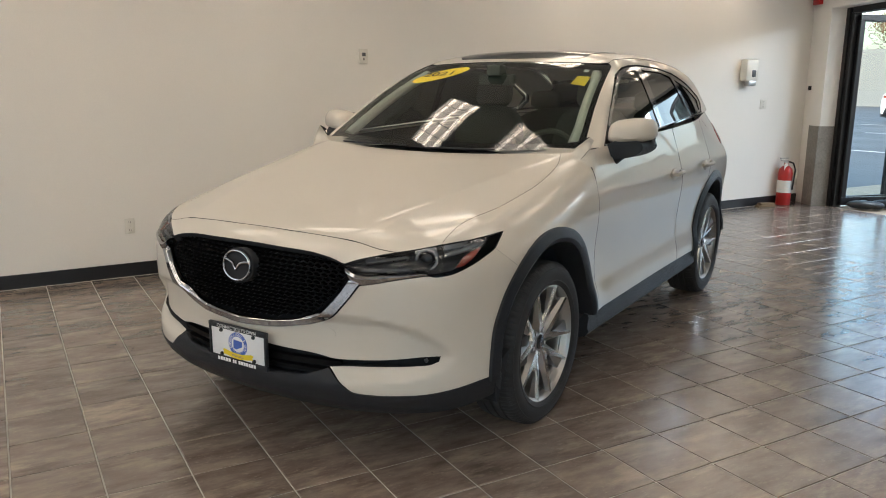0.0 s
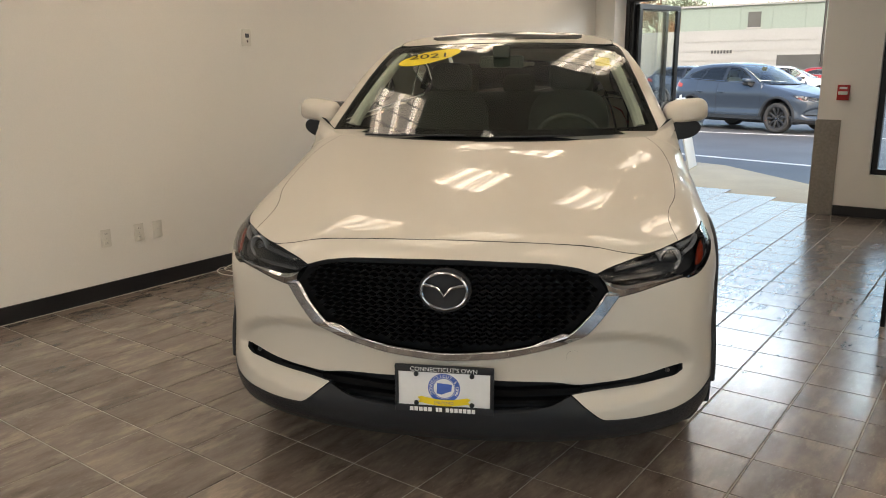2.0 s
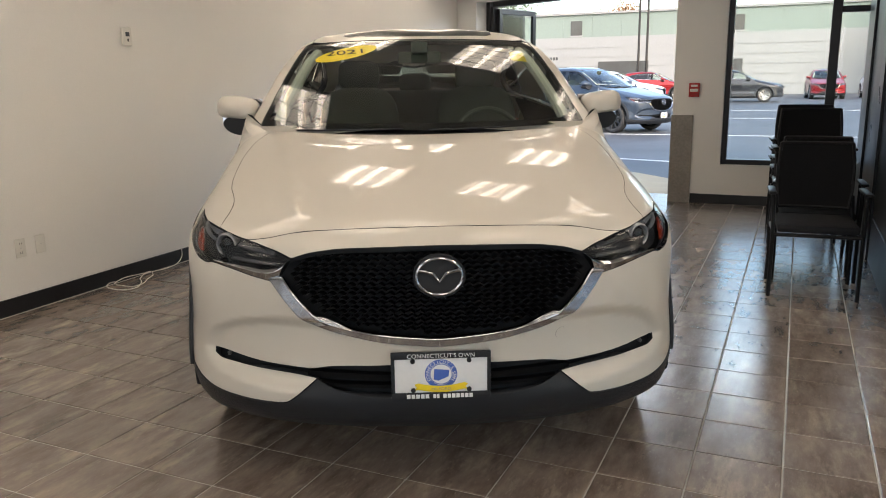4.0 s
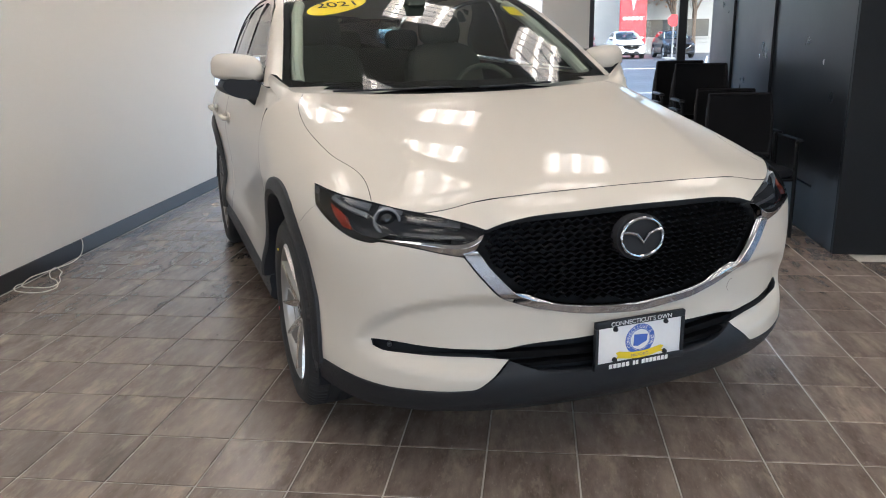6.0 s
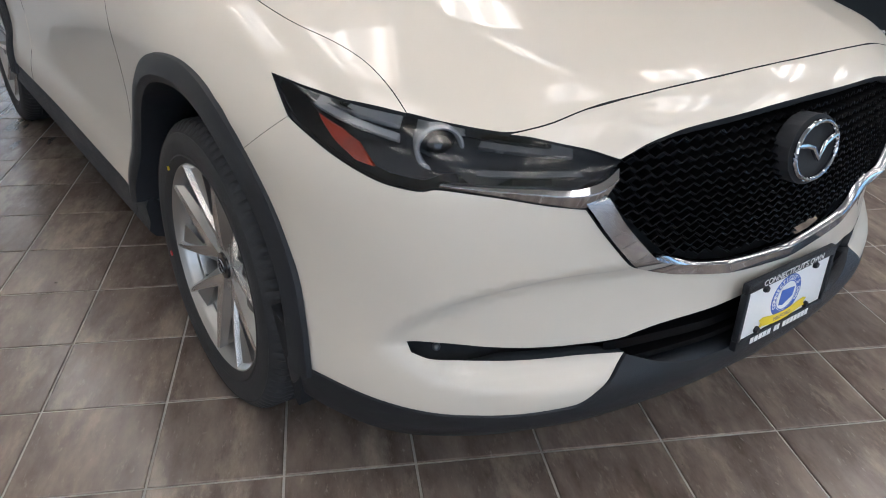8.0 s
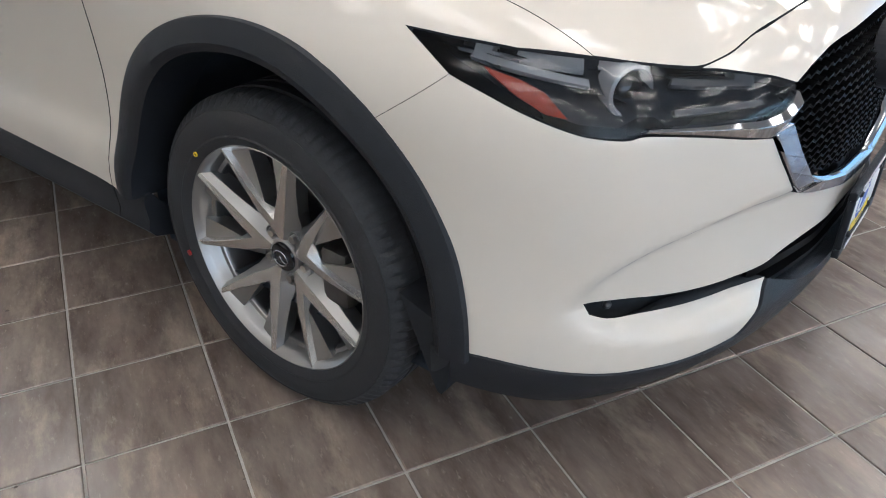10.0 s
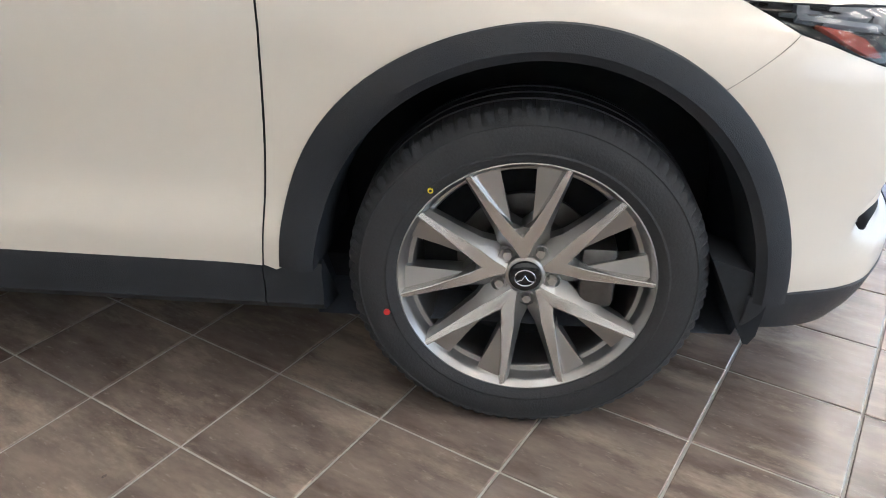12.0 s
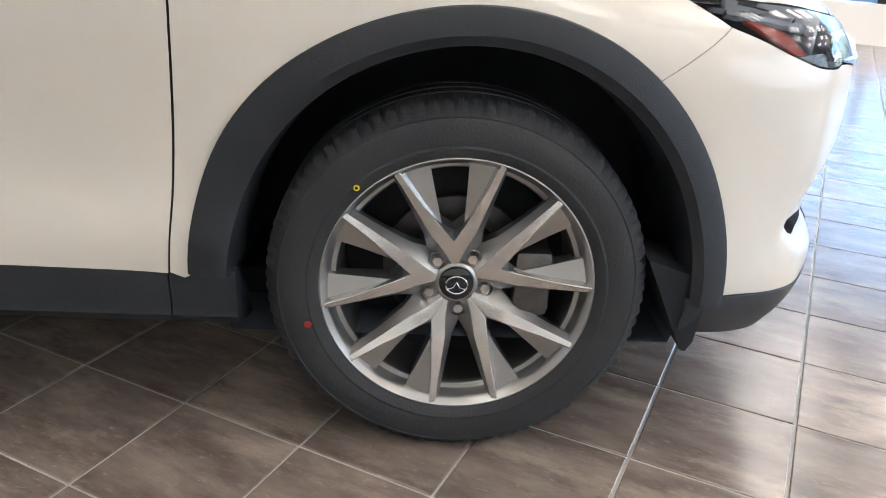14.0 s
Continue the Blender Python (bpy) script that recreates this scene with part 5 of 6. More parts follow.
# cladding round the wheels and along the sills
for s in (-1, 1):
    for y0, nm in ((ARCH_Y, "front"), (1.355, "rear")):
        bm = bmesh.new()
        rings = []
        turns_ = [radians(4 + 177 * k / 60) for k in range(61)]
        outer = on(f_body, rays_side(1), [(y0 + 0.49 * math.cos(t), max(ARCH_Z + 0.52 * math.sin(t), 0.40)) for t in turns_])[:, 0]
        for t, x in zip(turns_, outer):
            pts = []
            slim = math.exp(-((math.degrees(t) - 82) / 30) ** 2) if y0 < 0 else 0.0      # thinner at the crown
            wide = math.exp(-((math.degrees(t) - 32) / 25) ** 2) if y0 < 0 else 0.0      # fuller over the rear shoulder
            for fr, dx in ((-0.10, -0.11), (0.0, -0.004), (0.03, 0.012), (0.30, 0.021), (0.80, 0.014), (0.97, 0.007), (1.0, -0.004)):
                ry, rz = 0.430 - 0.003 * slim + (0.070 - 0.007 * slim + 0.013 * wide) * fr, 0.463 - 0.003 * slim + (0.071 - 0.006 * slim + 0.013 * wide) * fr
                y, z = y0 - (0.012 if y0 < 0 else 0.0) + ry * math.cos(t), ARCH_Z + rz * math.sin(t)
                pts.append(bm.verts.new((s * (x + dx), y, z)))
            rings.append(pts)
        for a, b in zip(rings, rings[1:]):
            for i in range(len(a) - 1):
                bm.faces.new((a[i], a[i + 1], b[i + 1], b[i]))
        part("arch_cladding", bm, M_CLAD, car, "charcoal wheel arch cladding")
        bm = bmesh.new()
        lathe(bm, [(0.0, 0.42), (0.455, 0.42), (0.46, 0.86)], Matrix.Translation((0, y0, 0.37)) @ Matrix.Rotation(radians(90 * s), 4, "Y"), 40)
        for v in list(bm.verts):
            if v.co.z < 0.24:
                v.co.z = 0.24
        part("wheel_well", bm, M_WELL, car)
    bm = bmesh.new()
    prof = ((0.905, 0.398), (0.921, 0.396), (0.929, 0.380), (0.924, 0.33), (0.930, 0.305), (0.915, 0.285), (0.85, 0.262), (0.80, 0.25))
    for y_a, y_b in ((-0.935, -0.815), (-0.812, 0.935)):
        a, b = ([bm.verts.new((s * x, y, z)) for x, z in prof] for y in (y_a, y_b))
        for i in range(len(prof) - 1):
            bm.faces.new((a[i], a[i + 1], b[i + 1], b[i]))
        bm.faces.new(a)
        bm.faces.new(b)
    part("sill_cladding", bm, M_CLAD, car, "charcoal sill cladding")
    bm = bmesh.new()
    prism(bm, [(-1.825, 0.40), (-1.812, 0.27), (-1.800, 0.248), (-1.790, 0.250), (-1.70, 0.44)], s * 0.84 - 0.065, s * 0.84 + 0.065, Matrix(((0, 0, 1, 0), (1, 0, 0, 0), (0, 1, 0, 0), (0, 0, 0, 1))))
    part("air_deflector", bm, M_SHUT, car)
bm = bmesh.new()
box(bm, -0.70, 0.70, -1.72, 1.9, 0.215, 0.30)
box(bm, -0.55, 0.55, -2.02, -1.72, 0.255, 0.32)
box(bm, -0.45, 0.45, -1.9, 1.9, 0.30, 0.75)
part("underbody", bm, M_SHUT, car, smooth=False)

# bars inside the lower intake
for z, dz in ((0.425, 0.010), (0.395, 0.006)):
    bm = bmesh.new()
    q = [(a, z) for a in range(-24, 25, 2)]
    front, back = on(lambda p: f_body(p) + 0.016, rays_round, q), on(lambda p: f_body(p) + 0.045, rays_round, q)
    for o, dd in ((front, back),):
        rows = [[bm.verts.new((p[0], p[1], p[2] + h)) for p in g] for g, h in ((o, dz), (o, -dz), (dd, -dz), (dd, dz))]
        for a, b in zip(rows, rows[1:] + rows[:1]):
            for i in range(len(q) - 1):
                bm.faces.new((a[i], a[i + 1], b[i + 1], b[i]))
    part("intake_bar", bm, M_GRILLE, car)

# head lamps
for s in (-1, 1):
    lens = panel("headlamp", f_body, rays_round, mirrored(HEADLAMP, s), M_LAMPGLASS, car, 0.018, lift=0.001, edge=0.02, unit=ROUND, ease=0.2, label="narrow clear headlamp with projector and amber reflector")
    lens.visible_shadow = False
    panel("lamp_housing", f_body, rays_round, mirrored(HEADLAMP, s), M_LAMPBLACK, lens, 0.03, lift=-0.045, edge=0.0, unit=ROUND)
    panel("amber_reflector", f_body, rays_round, mirrored([(53.4, 0.872), (50.4, 0.859), (48.6, 0.845), (46.9, 0.811), (48.6, 0.816), (51.0, 0.841)], s), M_AMBER, lens, 0.012, lift=-0.014, edge=0.01, unit=ROUND)
    for a0, a1, z0, z1 in ((45.2, 55.8, 0.870, 0.890), (45.0, 54.6, 0.852, 0.880), (29.5, 38.0, 0.838, 0.859), (29.5, 38.0, 0.827, 0.846)):
        panel("light_guide", f_body, rays_round, mirrored([(a0, z0), (a1, z1), (a1 - 0.4, z1 + 0.007), (a0, z0 + 0.008)], s), M_SILVERLAMP if a0 > 40 else M_LAMPGREY, lens, 0.012, lift=-0.018, edge=0.012, unit=ROUND)
    panel("lamp_bezel", f_body, rays_round, mirrored([(28.5, 0.797), (38.0, 0.805), (38.0, 0.814), (29.0, 0.806)], s), M_LAMPGREY, lens, 0.012, lift=-0.022, edge=0.01, unit=ROUND)
    c = on(lambda p: f_body(p) + 0.042, rays_round, [(s * 41.6, 0.838)])[0]
    m = Matrix.Translation(c) @ Matrix.Rotation(radians(s * 26), 4, "Z") @ Matrix.Rotation(radians(90), 4, "X")
    bm = bmesh.new()
    lathe(bm, [(0.042, -0.02), (0.042, 0.018), (0.038, 0.022), (0.034, 0.018), (0.032, 0.0)], m, 32)
    part("projector_ring", bm, M_LAMPRING, lens)
    bm = bmesh.new()
    lathe(bm, [(0.032, 0.0), (0.029, 0.010), (0.020, 0.018), (0.008, 0.022), (0.0, 0.023)], m, 28)
    part("projector_lens", bm, M_GLOSSBLACK, lens)
    # chrome wing: a narrow upper facet, a crisp ridge and a broad facet falling away below it
    bm, rows = bmesh.new(), []
    for k in range(25):
        t = k / 24
        up, dn = (25.7 + 15.2 * t, float(wing_top(t))), (26.9 + 14.2 * t, float(wing_low(t)))
        row = []
        for w, h in ((0.0, -0.010), (0.0, 0.006), (0.26, 0.017), (0.34, 0.0165), (1.0, 0.004), (1.0, -0.012)):
            q = (up[0] + (dn[0] - up[0]) * w, up[1] + (dn[1] - up[1]) * w)
            row.append(bm.verts.new(on(lambda p: f_body(p) - (h * (1 - 0.75 * t) if h > 0 else h), rays_round, [(s * q[0], q[1])])[0]))
        rows.append(row)
    for a, b in zip(rows, rows[1:]):
        for i in range(5):
            bm.faces.new((a[i], a[i + 1], b[i + 1], b[i]))
    bm.faces.new(rows[0])
    bm.faces.new(rows[-1])
    part("chrome_wing", bm, M_CHROME, car, "chrome strip below the headlamp", angle=12)
    bm = bmesh.new()
    fc = on(lambda p: f_body(p) + 0.02, rays_round, [(s * 41.2, 0.452)])[0]
    ball(bm, Matrix.Translation(fc), 0.008, 12, 8)
    part("fog_lamp", bm, M_LAMPGREY, car)


# door mirrors
for s in (-1, 1):
    bm = bmesh.new()
    n, rows = 20, []
    for k in range(9):
        t = k / 8
        grow = (0.42, 0.72, 0.88, 0.96, 1.0, 1.0, 0.985, 0.96, 0.94)[k]
        row = []
        for i in range(n):
            a = 2 * math.pi * i / n
            cx, cz = math.cos(a), math.sin(a)
            e = 0.62
            px = math.copysign(abs(cx) ** e, cx) * 0.109 * grow
            pz = math.copysign(abs(cz) ** e, cz) * (0.082 if cz > 0 else 0.040) * grow
            row.append(bm.verts.new((s * (0.935 + px + 0.02 * (1 - t)), -0.585 + 0.155 * t + 0.05 * (px / 0.12) * 1.0, 1.235 + pz + 0.012 * (px / 0.122))))
        rows.append(row)
    for a, b in zip(rows, rows[1:]):
        for i in range(n):
            bm.faces.new((a[i], a[(i + 1) % n], b[(i + 1) % n], b[i]))
    bm.faces.new(rows[0])
    bm.faces.new(rows[-1])
    mir = part("door_mirror", bm, M_PAINT, car, "white door mirror with black lower shell", angle=50)
    bm = bmesh.new()
    rows = []
    for k in range(6):
        t = k / 5
        row = []
        for i in range(n):
            a = 2 * math.pi * i / n
            px, pz = math.cos(a) * 0.105 * (0.80 + 0.20 * t), math.sin(a) * 0.048
            row.append(bm.verts.new((s * (0.930 + px), -0.575 + 0.150 * t + 0.05 * (px / 0.12), 1.168 + pz + 0.012 * (px / 0.122))))
        rows.append(row)
    for a, b in zip(rows, rows[1:]):
        for i in range(n):
            bm.faces.new((a[i], a[(i + 1) % n], b[(i + 1) % n], b[i]))
    bm.faces.new(rows[0])
    bm.faces.new(rows[-1])
    part("lower_shell", bm, M_CLAD, mir, "black lower shell")
    bm = bmesh.new()
    tube(bm, [(s * 0.835, -0.545, 1.10), (s * 0.868, -0.54, 1.115), (s * 0.90, -0.525, 1.145)], 0.034, 12)
    part("mirror_foot", bm, M_CLAD, mir)
    bm = bmesh.new()
    box(bm, s * 0.935 - 0.105, s * 0.935 + 0.105, -0.432, -0.426, 1.175, 1.30, 0.002)
    part("mirror_glass", bm, M_CHROME, mir, "mirror glass", smooth=False)


# ---- wheels ----
HUB_Z = 0.362


def build_wheel(s, spin):
    """A wheel about the local x axis, its outer face towards +x for s = 1."""
    w = {}
    turn = Matrix.Rotation(radians(90), 4, "Y") if s > 0 else Matrix.Rotation(radians(-90), 4, "Y")
    bm = bmesh.new()
    seg = 264
    prof = [(0.256, 0.090), (0.262, 0.104), (0.274, 0.1115), (0.281, 0.1140), (0.285, 0.1125), (0.304, 0.1160), (0.322, 0.1145), (0.334, 0.1100), (0.337, 0.1110), (0.341, 0.1070), (0.353, 0.0980), (0.361, 0.0885), (0.3642, 0.078), (0.3648, 0.046), (0.357, 0.044), (0.357, 0.037), (0.3652, 0.035), (0.3652, 0.006), (0.357, 0.004), (0.357, -0.004), (0.3652, -0.006), (0.3652, -0.035), (0.357, -0.037), (0.357, -0.044), (0.3648, -0.046), (0.357, -0.088), (0.337, -0.106), (0.30, -0.114), (0.250, -0.10)]
    rings = []
    for i, (r, h) in enumerate(prof):
        ring = []
        for k in range(seg):
            a = 2 * math.pi * k / seg
            rr, hh = r, h
            if 10 <= i <= 12 and k % 3 == 0:
                rr, hh = r - 0.005, h - 0.002
            v = turn @ Vector((rr * math.cos(a), rr * math.sin(a), hh))
            d = (Matrix.Rotation(radians(spin), 3, "X") @ v).z + HUB_Z      # pressed flat where it bears on the floor
            if d < 0.0005:
                v += Matrix.Rotation(radians(-spin), 3, "X") @ Vector((0, 0, 0.0005 - d))
            ring.append(bm.verts.new(v))
        rings.append(ring)
    for a, b in zip(rings, rings[1:]):
        for k in range(seg):
            bm.faces.new((a[k], a[(k + 1) % seg], b[(k + 1) % seg], b[k]))
    w["tyre"] = (mesh_of(bm, "tyre", M_TYRE, True, 28), "black road tyre")
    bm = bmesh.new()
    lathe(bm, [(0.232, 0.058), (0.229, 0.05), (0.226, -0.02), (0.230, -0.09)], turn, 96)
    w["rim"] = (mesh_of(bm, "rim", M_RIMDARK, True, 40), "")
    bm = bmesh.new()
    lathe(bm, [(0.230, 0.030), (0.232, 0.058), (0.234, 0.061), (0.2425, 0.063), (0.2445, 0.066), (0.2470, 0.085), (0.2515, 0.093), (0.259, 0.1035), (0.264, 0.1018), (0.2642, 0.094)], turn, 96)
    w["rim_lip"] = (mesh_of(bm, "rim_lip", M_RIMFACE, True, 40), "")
    bm = bmesh.new()
    lathe(bm, [(0.0, -0.035), (0.143, -0.035), (0.146, -0.03), (0.146, -0.018), (0.10, -0.015), (0.095, 0.01), (0.0, 0.01)], turn, 64)
    w["brake_disc"] = (mesh_of(bm, "brake_disc", M_BRAKE), "")
    bm = bmesh.new()
    lathe(bm, [(0.0, -0.060), (0.226, -0.060)], turn, 48)
    w["dust_shield"] = (mesh_of(bm, "dust_shield", M_SHUT), "")
    bm = bmesh.new()

    def at(r, deg, h):
        a = radians(deg)
        return turn @ Vector((r * math.cos(a), r * math.sin(a), h))

    # ten arms: a bright chevron band, a groove, a sunk face towards the narrow window, a flank towards the wide gap
    RIDGE = ((0.040, 0.0, 0.0690), (0.090, 0.0, 0.0775), (0.128, 10.3, 0.0860), (0.193, 17.9, 0.0945), (0.2570, 20.6, 0.1015))
    BAND = ((0.042, 4.0, 0.0690), (0.089, 2.2, 0.0780), (0.129, 11.3, 0.0868), (0.193, 18.5, 0.0952), (0.2570, 21.1, 0.1020))
    EDGE = ((0.041, 9.0, 0.0675), (0.075, 16.3, 0.0735), (0.113, 21.4, 0.0810), (0.178, 22.5, 0.0895), (0.2572, 23.1, 0.0985))
    for k in range(5):
        for side in (-1, 1):
            bm = bmesh.new()
            c0 = (6 if s < 0 else 180) + 72 * k
            g = lambda r, d, h: bm.verts.new(at(r, c0 + side * d, h))
            i_, j_, o_ = [g(*q) for q in RIDGE], [g(*q) for q in BAND], [g(*q) for q in EDGE]
            g2, g3, g4 = g(0.1285, 9.4, 0.0750), g(0.192, 16.8, 0.0815), g(0.2568, 19.6, 0.0880)
            b3, b4, v0 = g(0.190, 8.8, 0.0755), g(0.2562, 8.2, 0.0790), g(0.1075, 0.0, 0.060)
            f3, f2, f1, fb, hb, h0 = g(0.2568, 24.6, 0.083), g(0.176, 26.0, 0.070), g(0.118, 29.0, 0.058), g(0.090, 36.0, 0.050), g(0.066, 36.0, 0.046), g(0.040, 36.0, 0.056)
            low = [g(r, d, z) for r, d, z in ((0.109, 0.0, 0.025), (0.130, 10.6, 0.027), (0.190, 10.0, 0.032), (0.253, 9.4, 0.045), (0.253, 22.8, 0.045), (0.176, 23.6, 0.032), (0.120, 27.5, 0.027), (0.093, 36.0, 0.025))]
            for n in range(4):
                bm.faces.new((i_[n], i_[n + 1], j_[n + 1], j_[n]))
                bm.faces.new((j_[n], j_[n + 1], o_[n + 1], o_[n]))
            for fc in ((i_[1], i_[2], g2, v0), (i_[2], i_[3], g3, g2), (i_[3], i_[4], g4, g3)):
                bm.faces.new(fc)
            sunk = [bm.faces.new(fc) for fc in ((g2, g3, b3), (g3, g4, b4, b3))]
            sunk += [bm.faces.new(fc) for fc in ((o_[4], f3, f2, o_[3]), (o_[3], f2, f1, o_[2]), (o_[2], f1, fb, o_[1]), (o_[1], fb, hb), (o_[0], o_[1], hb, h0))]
            # facets turned away take the darker alloy, their shading painted in
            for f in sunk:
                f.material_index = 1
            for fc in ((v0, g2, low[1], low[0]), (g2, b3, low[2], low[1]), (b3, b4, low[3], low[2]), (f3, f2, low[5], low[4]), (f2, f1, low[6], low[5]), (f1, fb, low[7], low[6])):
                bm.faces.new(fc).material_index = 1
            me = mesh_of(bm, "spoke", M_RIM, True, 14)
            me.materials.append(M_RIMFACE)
            w["spoke" + " " * (2 * k + (side > 0))] = (me, "")
    bm = bmesh.new()
    lathe(bm, [(0.075, 0.020), (0.072, 0.040), (0.046, 0.046), (0.041, 0.066), (0.036, 0.069), (0.031, 0.068), (0.030, 0.060)], turn, 48)
    w["hub"] = (mesh_of(bm, "hub", M_RIMFACE), "")
    bm = bmesh.new()
    lathe(bm, [(0.0, 0.078), (0.024, 0.077), (0.033, 0.074), (0.035, 0.066)], turn, 32)
    w["centre_cap"] = (mesh_of(bm, "centre_cap", M_GLOSSBLACK), "black centre cap")
    bm = bmesh.new()
    tube(bm, [at(math.hypot(x, y), math.degrees(math.atan2(y, x)), 0.079) for x, y in oval(0.018, 0.021, 28)], 0.0018, 6, True)
    tube(bm, [at(math.hypot(x, y), math.degrees(math.atan2(y, x)), 0.0795) for x, y in ((-0.008, -0.016), (-0.005, -0.006), (0.006, 0.0001), (-0.005, 0.006), (-0.008, 0.016))], 0.0016, 6)
    w["cap_emblem"] = (mesh_of(bm, "cap_emblem", M_CHROME), "")
    for k in range(5):
        bm = bmesh.new()
        m = Matrix.Translation(at(0.0572, (6 if s < 0 else 180) + 36 + 72 * k, 0)) @ turn
        lathe(bm, [(0.0185, 0.040), (0.0180, 0.0625), (0.0168, 0.0635), (0.0150, 0.050), (0.008, 0.047)], m, 20)
        w["nut_seat" + " " * k] = (mesh_of(bm, "nut_seat", M_RIMFACE, True, 25), "")
        bm = bmesh.new()
        bmesh.ops.create_cone(bm, cap_ends=True, segments=6, radius1=0.0105, radius2=0.0095, depth=0.024, matrix=m @ Matrix.Translation((0, 0, 0.056)))
        w["lug_nut" + " " * k] = (mesh_of(bm, "lug_nut", M_STEEL, True, 25), "")
    return w


for s in (-1, 1):
    for y in (-1.35, 1.35):
        spin = 0 if y < 0 else 31
        data = build_wheel(s, spin)
        base = new("wheel", data["tyre"][0])
        base.parent = car
        base.matrix_basis = Matrix.Translation((s * 0.800, y + 0.006, HUB_Z)) @ Matrix.Rotation(radians(spin), 4, "X")
        base["label"] = "gunmetal ten-spoke alloy wheel with black tyre"
        for nm, (me, lb) in data.items():
            if nm == "tyre":
                continue
            o = new(nm.strip(), me)
            o.parent = base
            if lb:
                o["label"] = lb
        bm = bmesh.new()
        box(bm, s * 0.02 - 0.05, s * 0.02 + 0.05, -0.185, -0.11, -0.07, 0.07, 0.015)
        part("brake_caliper", bm, M_BRAKE, base)
        if y < 0 and s < 0:
            for nm, (dy, dz), mt in (("red_dot", (0.281, -0.076), M_RED), ("yellow_dot", (0.190, 0.202), M_YELLOW)):
                bm = bmesh.new()
                rr = 0.007 if mt is M_RED else 0.0055
                lathe(bm, [(0.0, 0.0012), (rr, 0.001), (rr, -0.002)] if mt is M_RED else [(0.003, 0.0012), (rr, 0.001), (rr, -0.002)], Matrix.Translation((-0.1155, dy, dz)) @ Matrix.Rotation(radians(-90), 4, "Y"), 16)
                part(nm, bm, mt, base)


# ---- cabin ----
def cushion(bm, x, y, z, sx, sy, sz, tilt=0.0, power=0.55):
    n, mrows = 20, 12
    rows = []
    for j in range(mrows + 1):
        v = -math.pi / 2 + math.pi * j / mrows
        row = []
        for i in range(n):
            u = 2 * math.pi * i / n
            f = lambda c: math.copysign(abs(c) ** power, c)
            row.append(bm.verts.new(Matrix.Translation((x, y, z)) @ Matrix.Rotation(tilt, 4, "X") @ Vector((sx * f(math.cos(v)) * f(math.cos(u)), sy * f(math.cos(v)) * f(math.sin(u)), sz * f(math.sin(v))))))
        rows.append(row)
    for a, b in zip(rows, rows[1:]):
        for i in range(n):
            bm.faces.new((a[i], a[(i + 1) % n], b[(i + 1) % n], b[i]))
    bmesh.ops.remove_doubles(bm, verts=bm.verts, dist=1e-5)


for x in (-0.37, 0.37):
    bm = bmesh.new()
    cushion(bm, x, 0.02, 0.72, 0.26, 0.27, 0.09)
    st = part("front_seat", bm, M_DASH, car, "black front seat")
    bm = bmesh.new()
    cushion(bm, x, 0.36, 1.02, 0.25, 0.08, 0.33, radians(-16))
    part("seat_back", bm, M_DASH, st)
    bm = bmesh.new()
    cushion(bm, x, 0.47, 1.42, 0.13, 0.05, 0.09, radians(-12))
    part("headrest", bm, M_DASH, st)
bm = bmesh.new()
cushion(bm, 0, 1.28, 1.02, 0.66, 0.09, 0.30, radians(-20))
rs = part("rear_seat", bm, M_DASH, car, "black rear bench")
for x in (-0.42, 0, 0.42):
    bm = bmesh.new()
    cushion(bm, x, 1.40, 1.36, 0.12, 0.045, 0.075, radians(-12))
    part("headrest", bm, M_DASH, rs)
bm = bmesh.new()
cushion(bm, 0, -0.62, 1.02, 0.74, 0.24, 0.115, 0, 0.45)
box(bm, -0.70, 0.70, -0.85, -0.42, 0.5, 0.98)
part("dashboard", bm, M_DASH, car, "black dashboard")
bm = bmesh.new()
c = Matrix.Translation((0.37, -0.28, 1.05)) @ Matrix.Rotation(radians(66), 4, "X")
tube(bm, [c @ Vector((0.185 * math.cos(a), 0.185 * math.sin(a), 0)) for a in (2 * math.pi * k / 36 for k in range(36))], 0.015, 8, True)
for a in (0, 180, 270):
    rod(bm, c @ Vector((0, 0, -0.02)), c @ Vector((0.18 * math.cos(radians(a)), 0.18 * math.sin(radians(a)), 0)), 0.014, 8)
ball(bm, c @ Matrix.Diagonal((0.065, 0.065, 0.03, 1)), 1, 16, 8)
part("steering_wheel", bm, M_DASH, car, "black steering wheel")
bm = bmesh.new()
box(bm, -0.12, 0.12, -0.20, -0.165, 1.475, 1.54, 0.014)
box(bm, -0.045, 0.045, -0.235, -0.15, 1.53, 1.592, 0.01)
part("rear_view_mirror", bm, M_DASH, car)
panel("headliner", f_top, rays_down, both([(0, 0.02), (0.52, 0.10), (0.50, 1.6), (0, 1.6)]), M_LINER, car, 0.12, lift=-0.03, edge=0)
for s in (-1, 1):
    bm = bmesh.new()
    tube(bm, [(s * (x - 0.035), y + 0.035, z - 0.02) for x, y, z in on(f_top, rays_front, [(0.745, 1.20), (0.725, 1.28), (0.695, 1.36), (0.665, 1.44), (0.635, 1.51), (0.60, 1.56)])], 0.028, 10)
    part("pillar_trim", bm, M_LINER, car)
bm = bmesh.new()
box(bm, -0.78, 0.78, -0.6, 1.8, 0.36, 0.50)
part("cabin_floor", bm, M_DASH, car, smooth=False)
for x0, x1 in ((-0.60, -0.10), (0.02, 0.40)):
    bm = bmesh.new()
    pts = [tuple(p) for p in on(lambda p: f_top(p) - 0.010, rays_front, [(x0 + (x1 - x0) * k / 10, 1.156 + 0.006 * k / 10) for k in range(11)])]
    tube(bm, pts, 0.0045, 6)
    part("wiper", bm, M_CLAD, car)


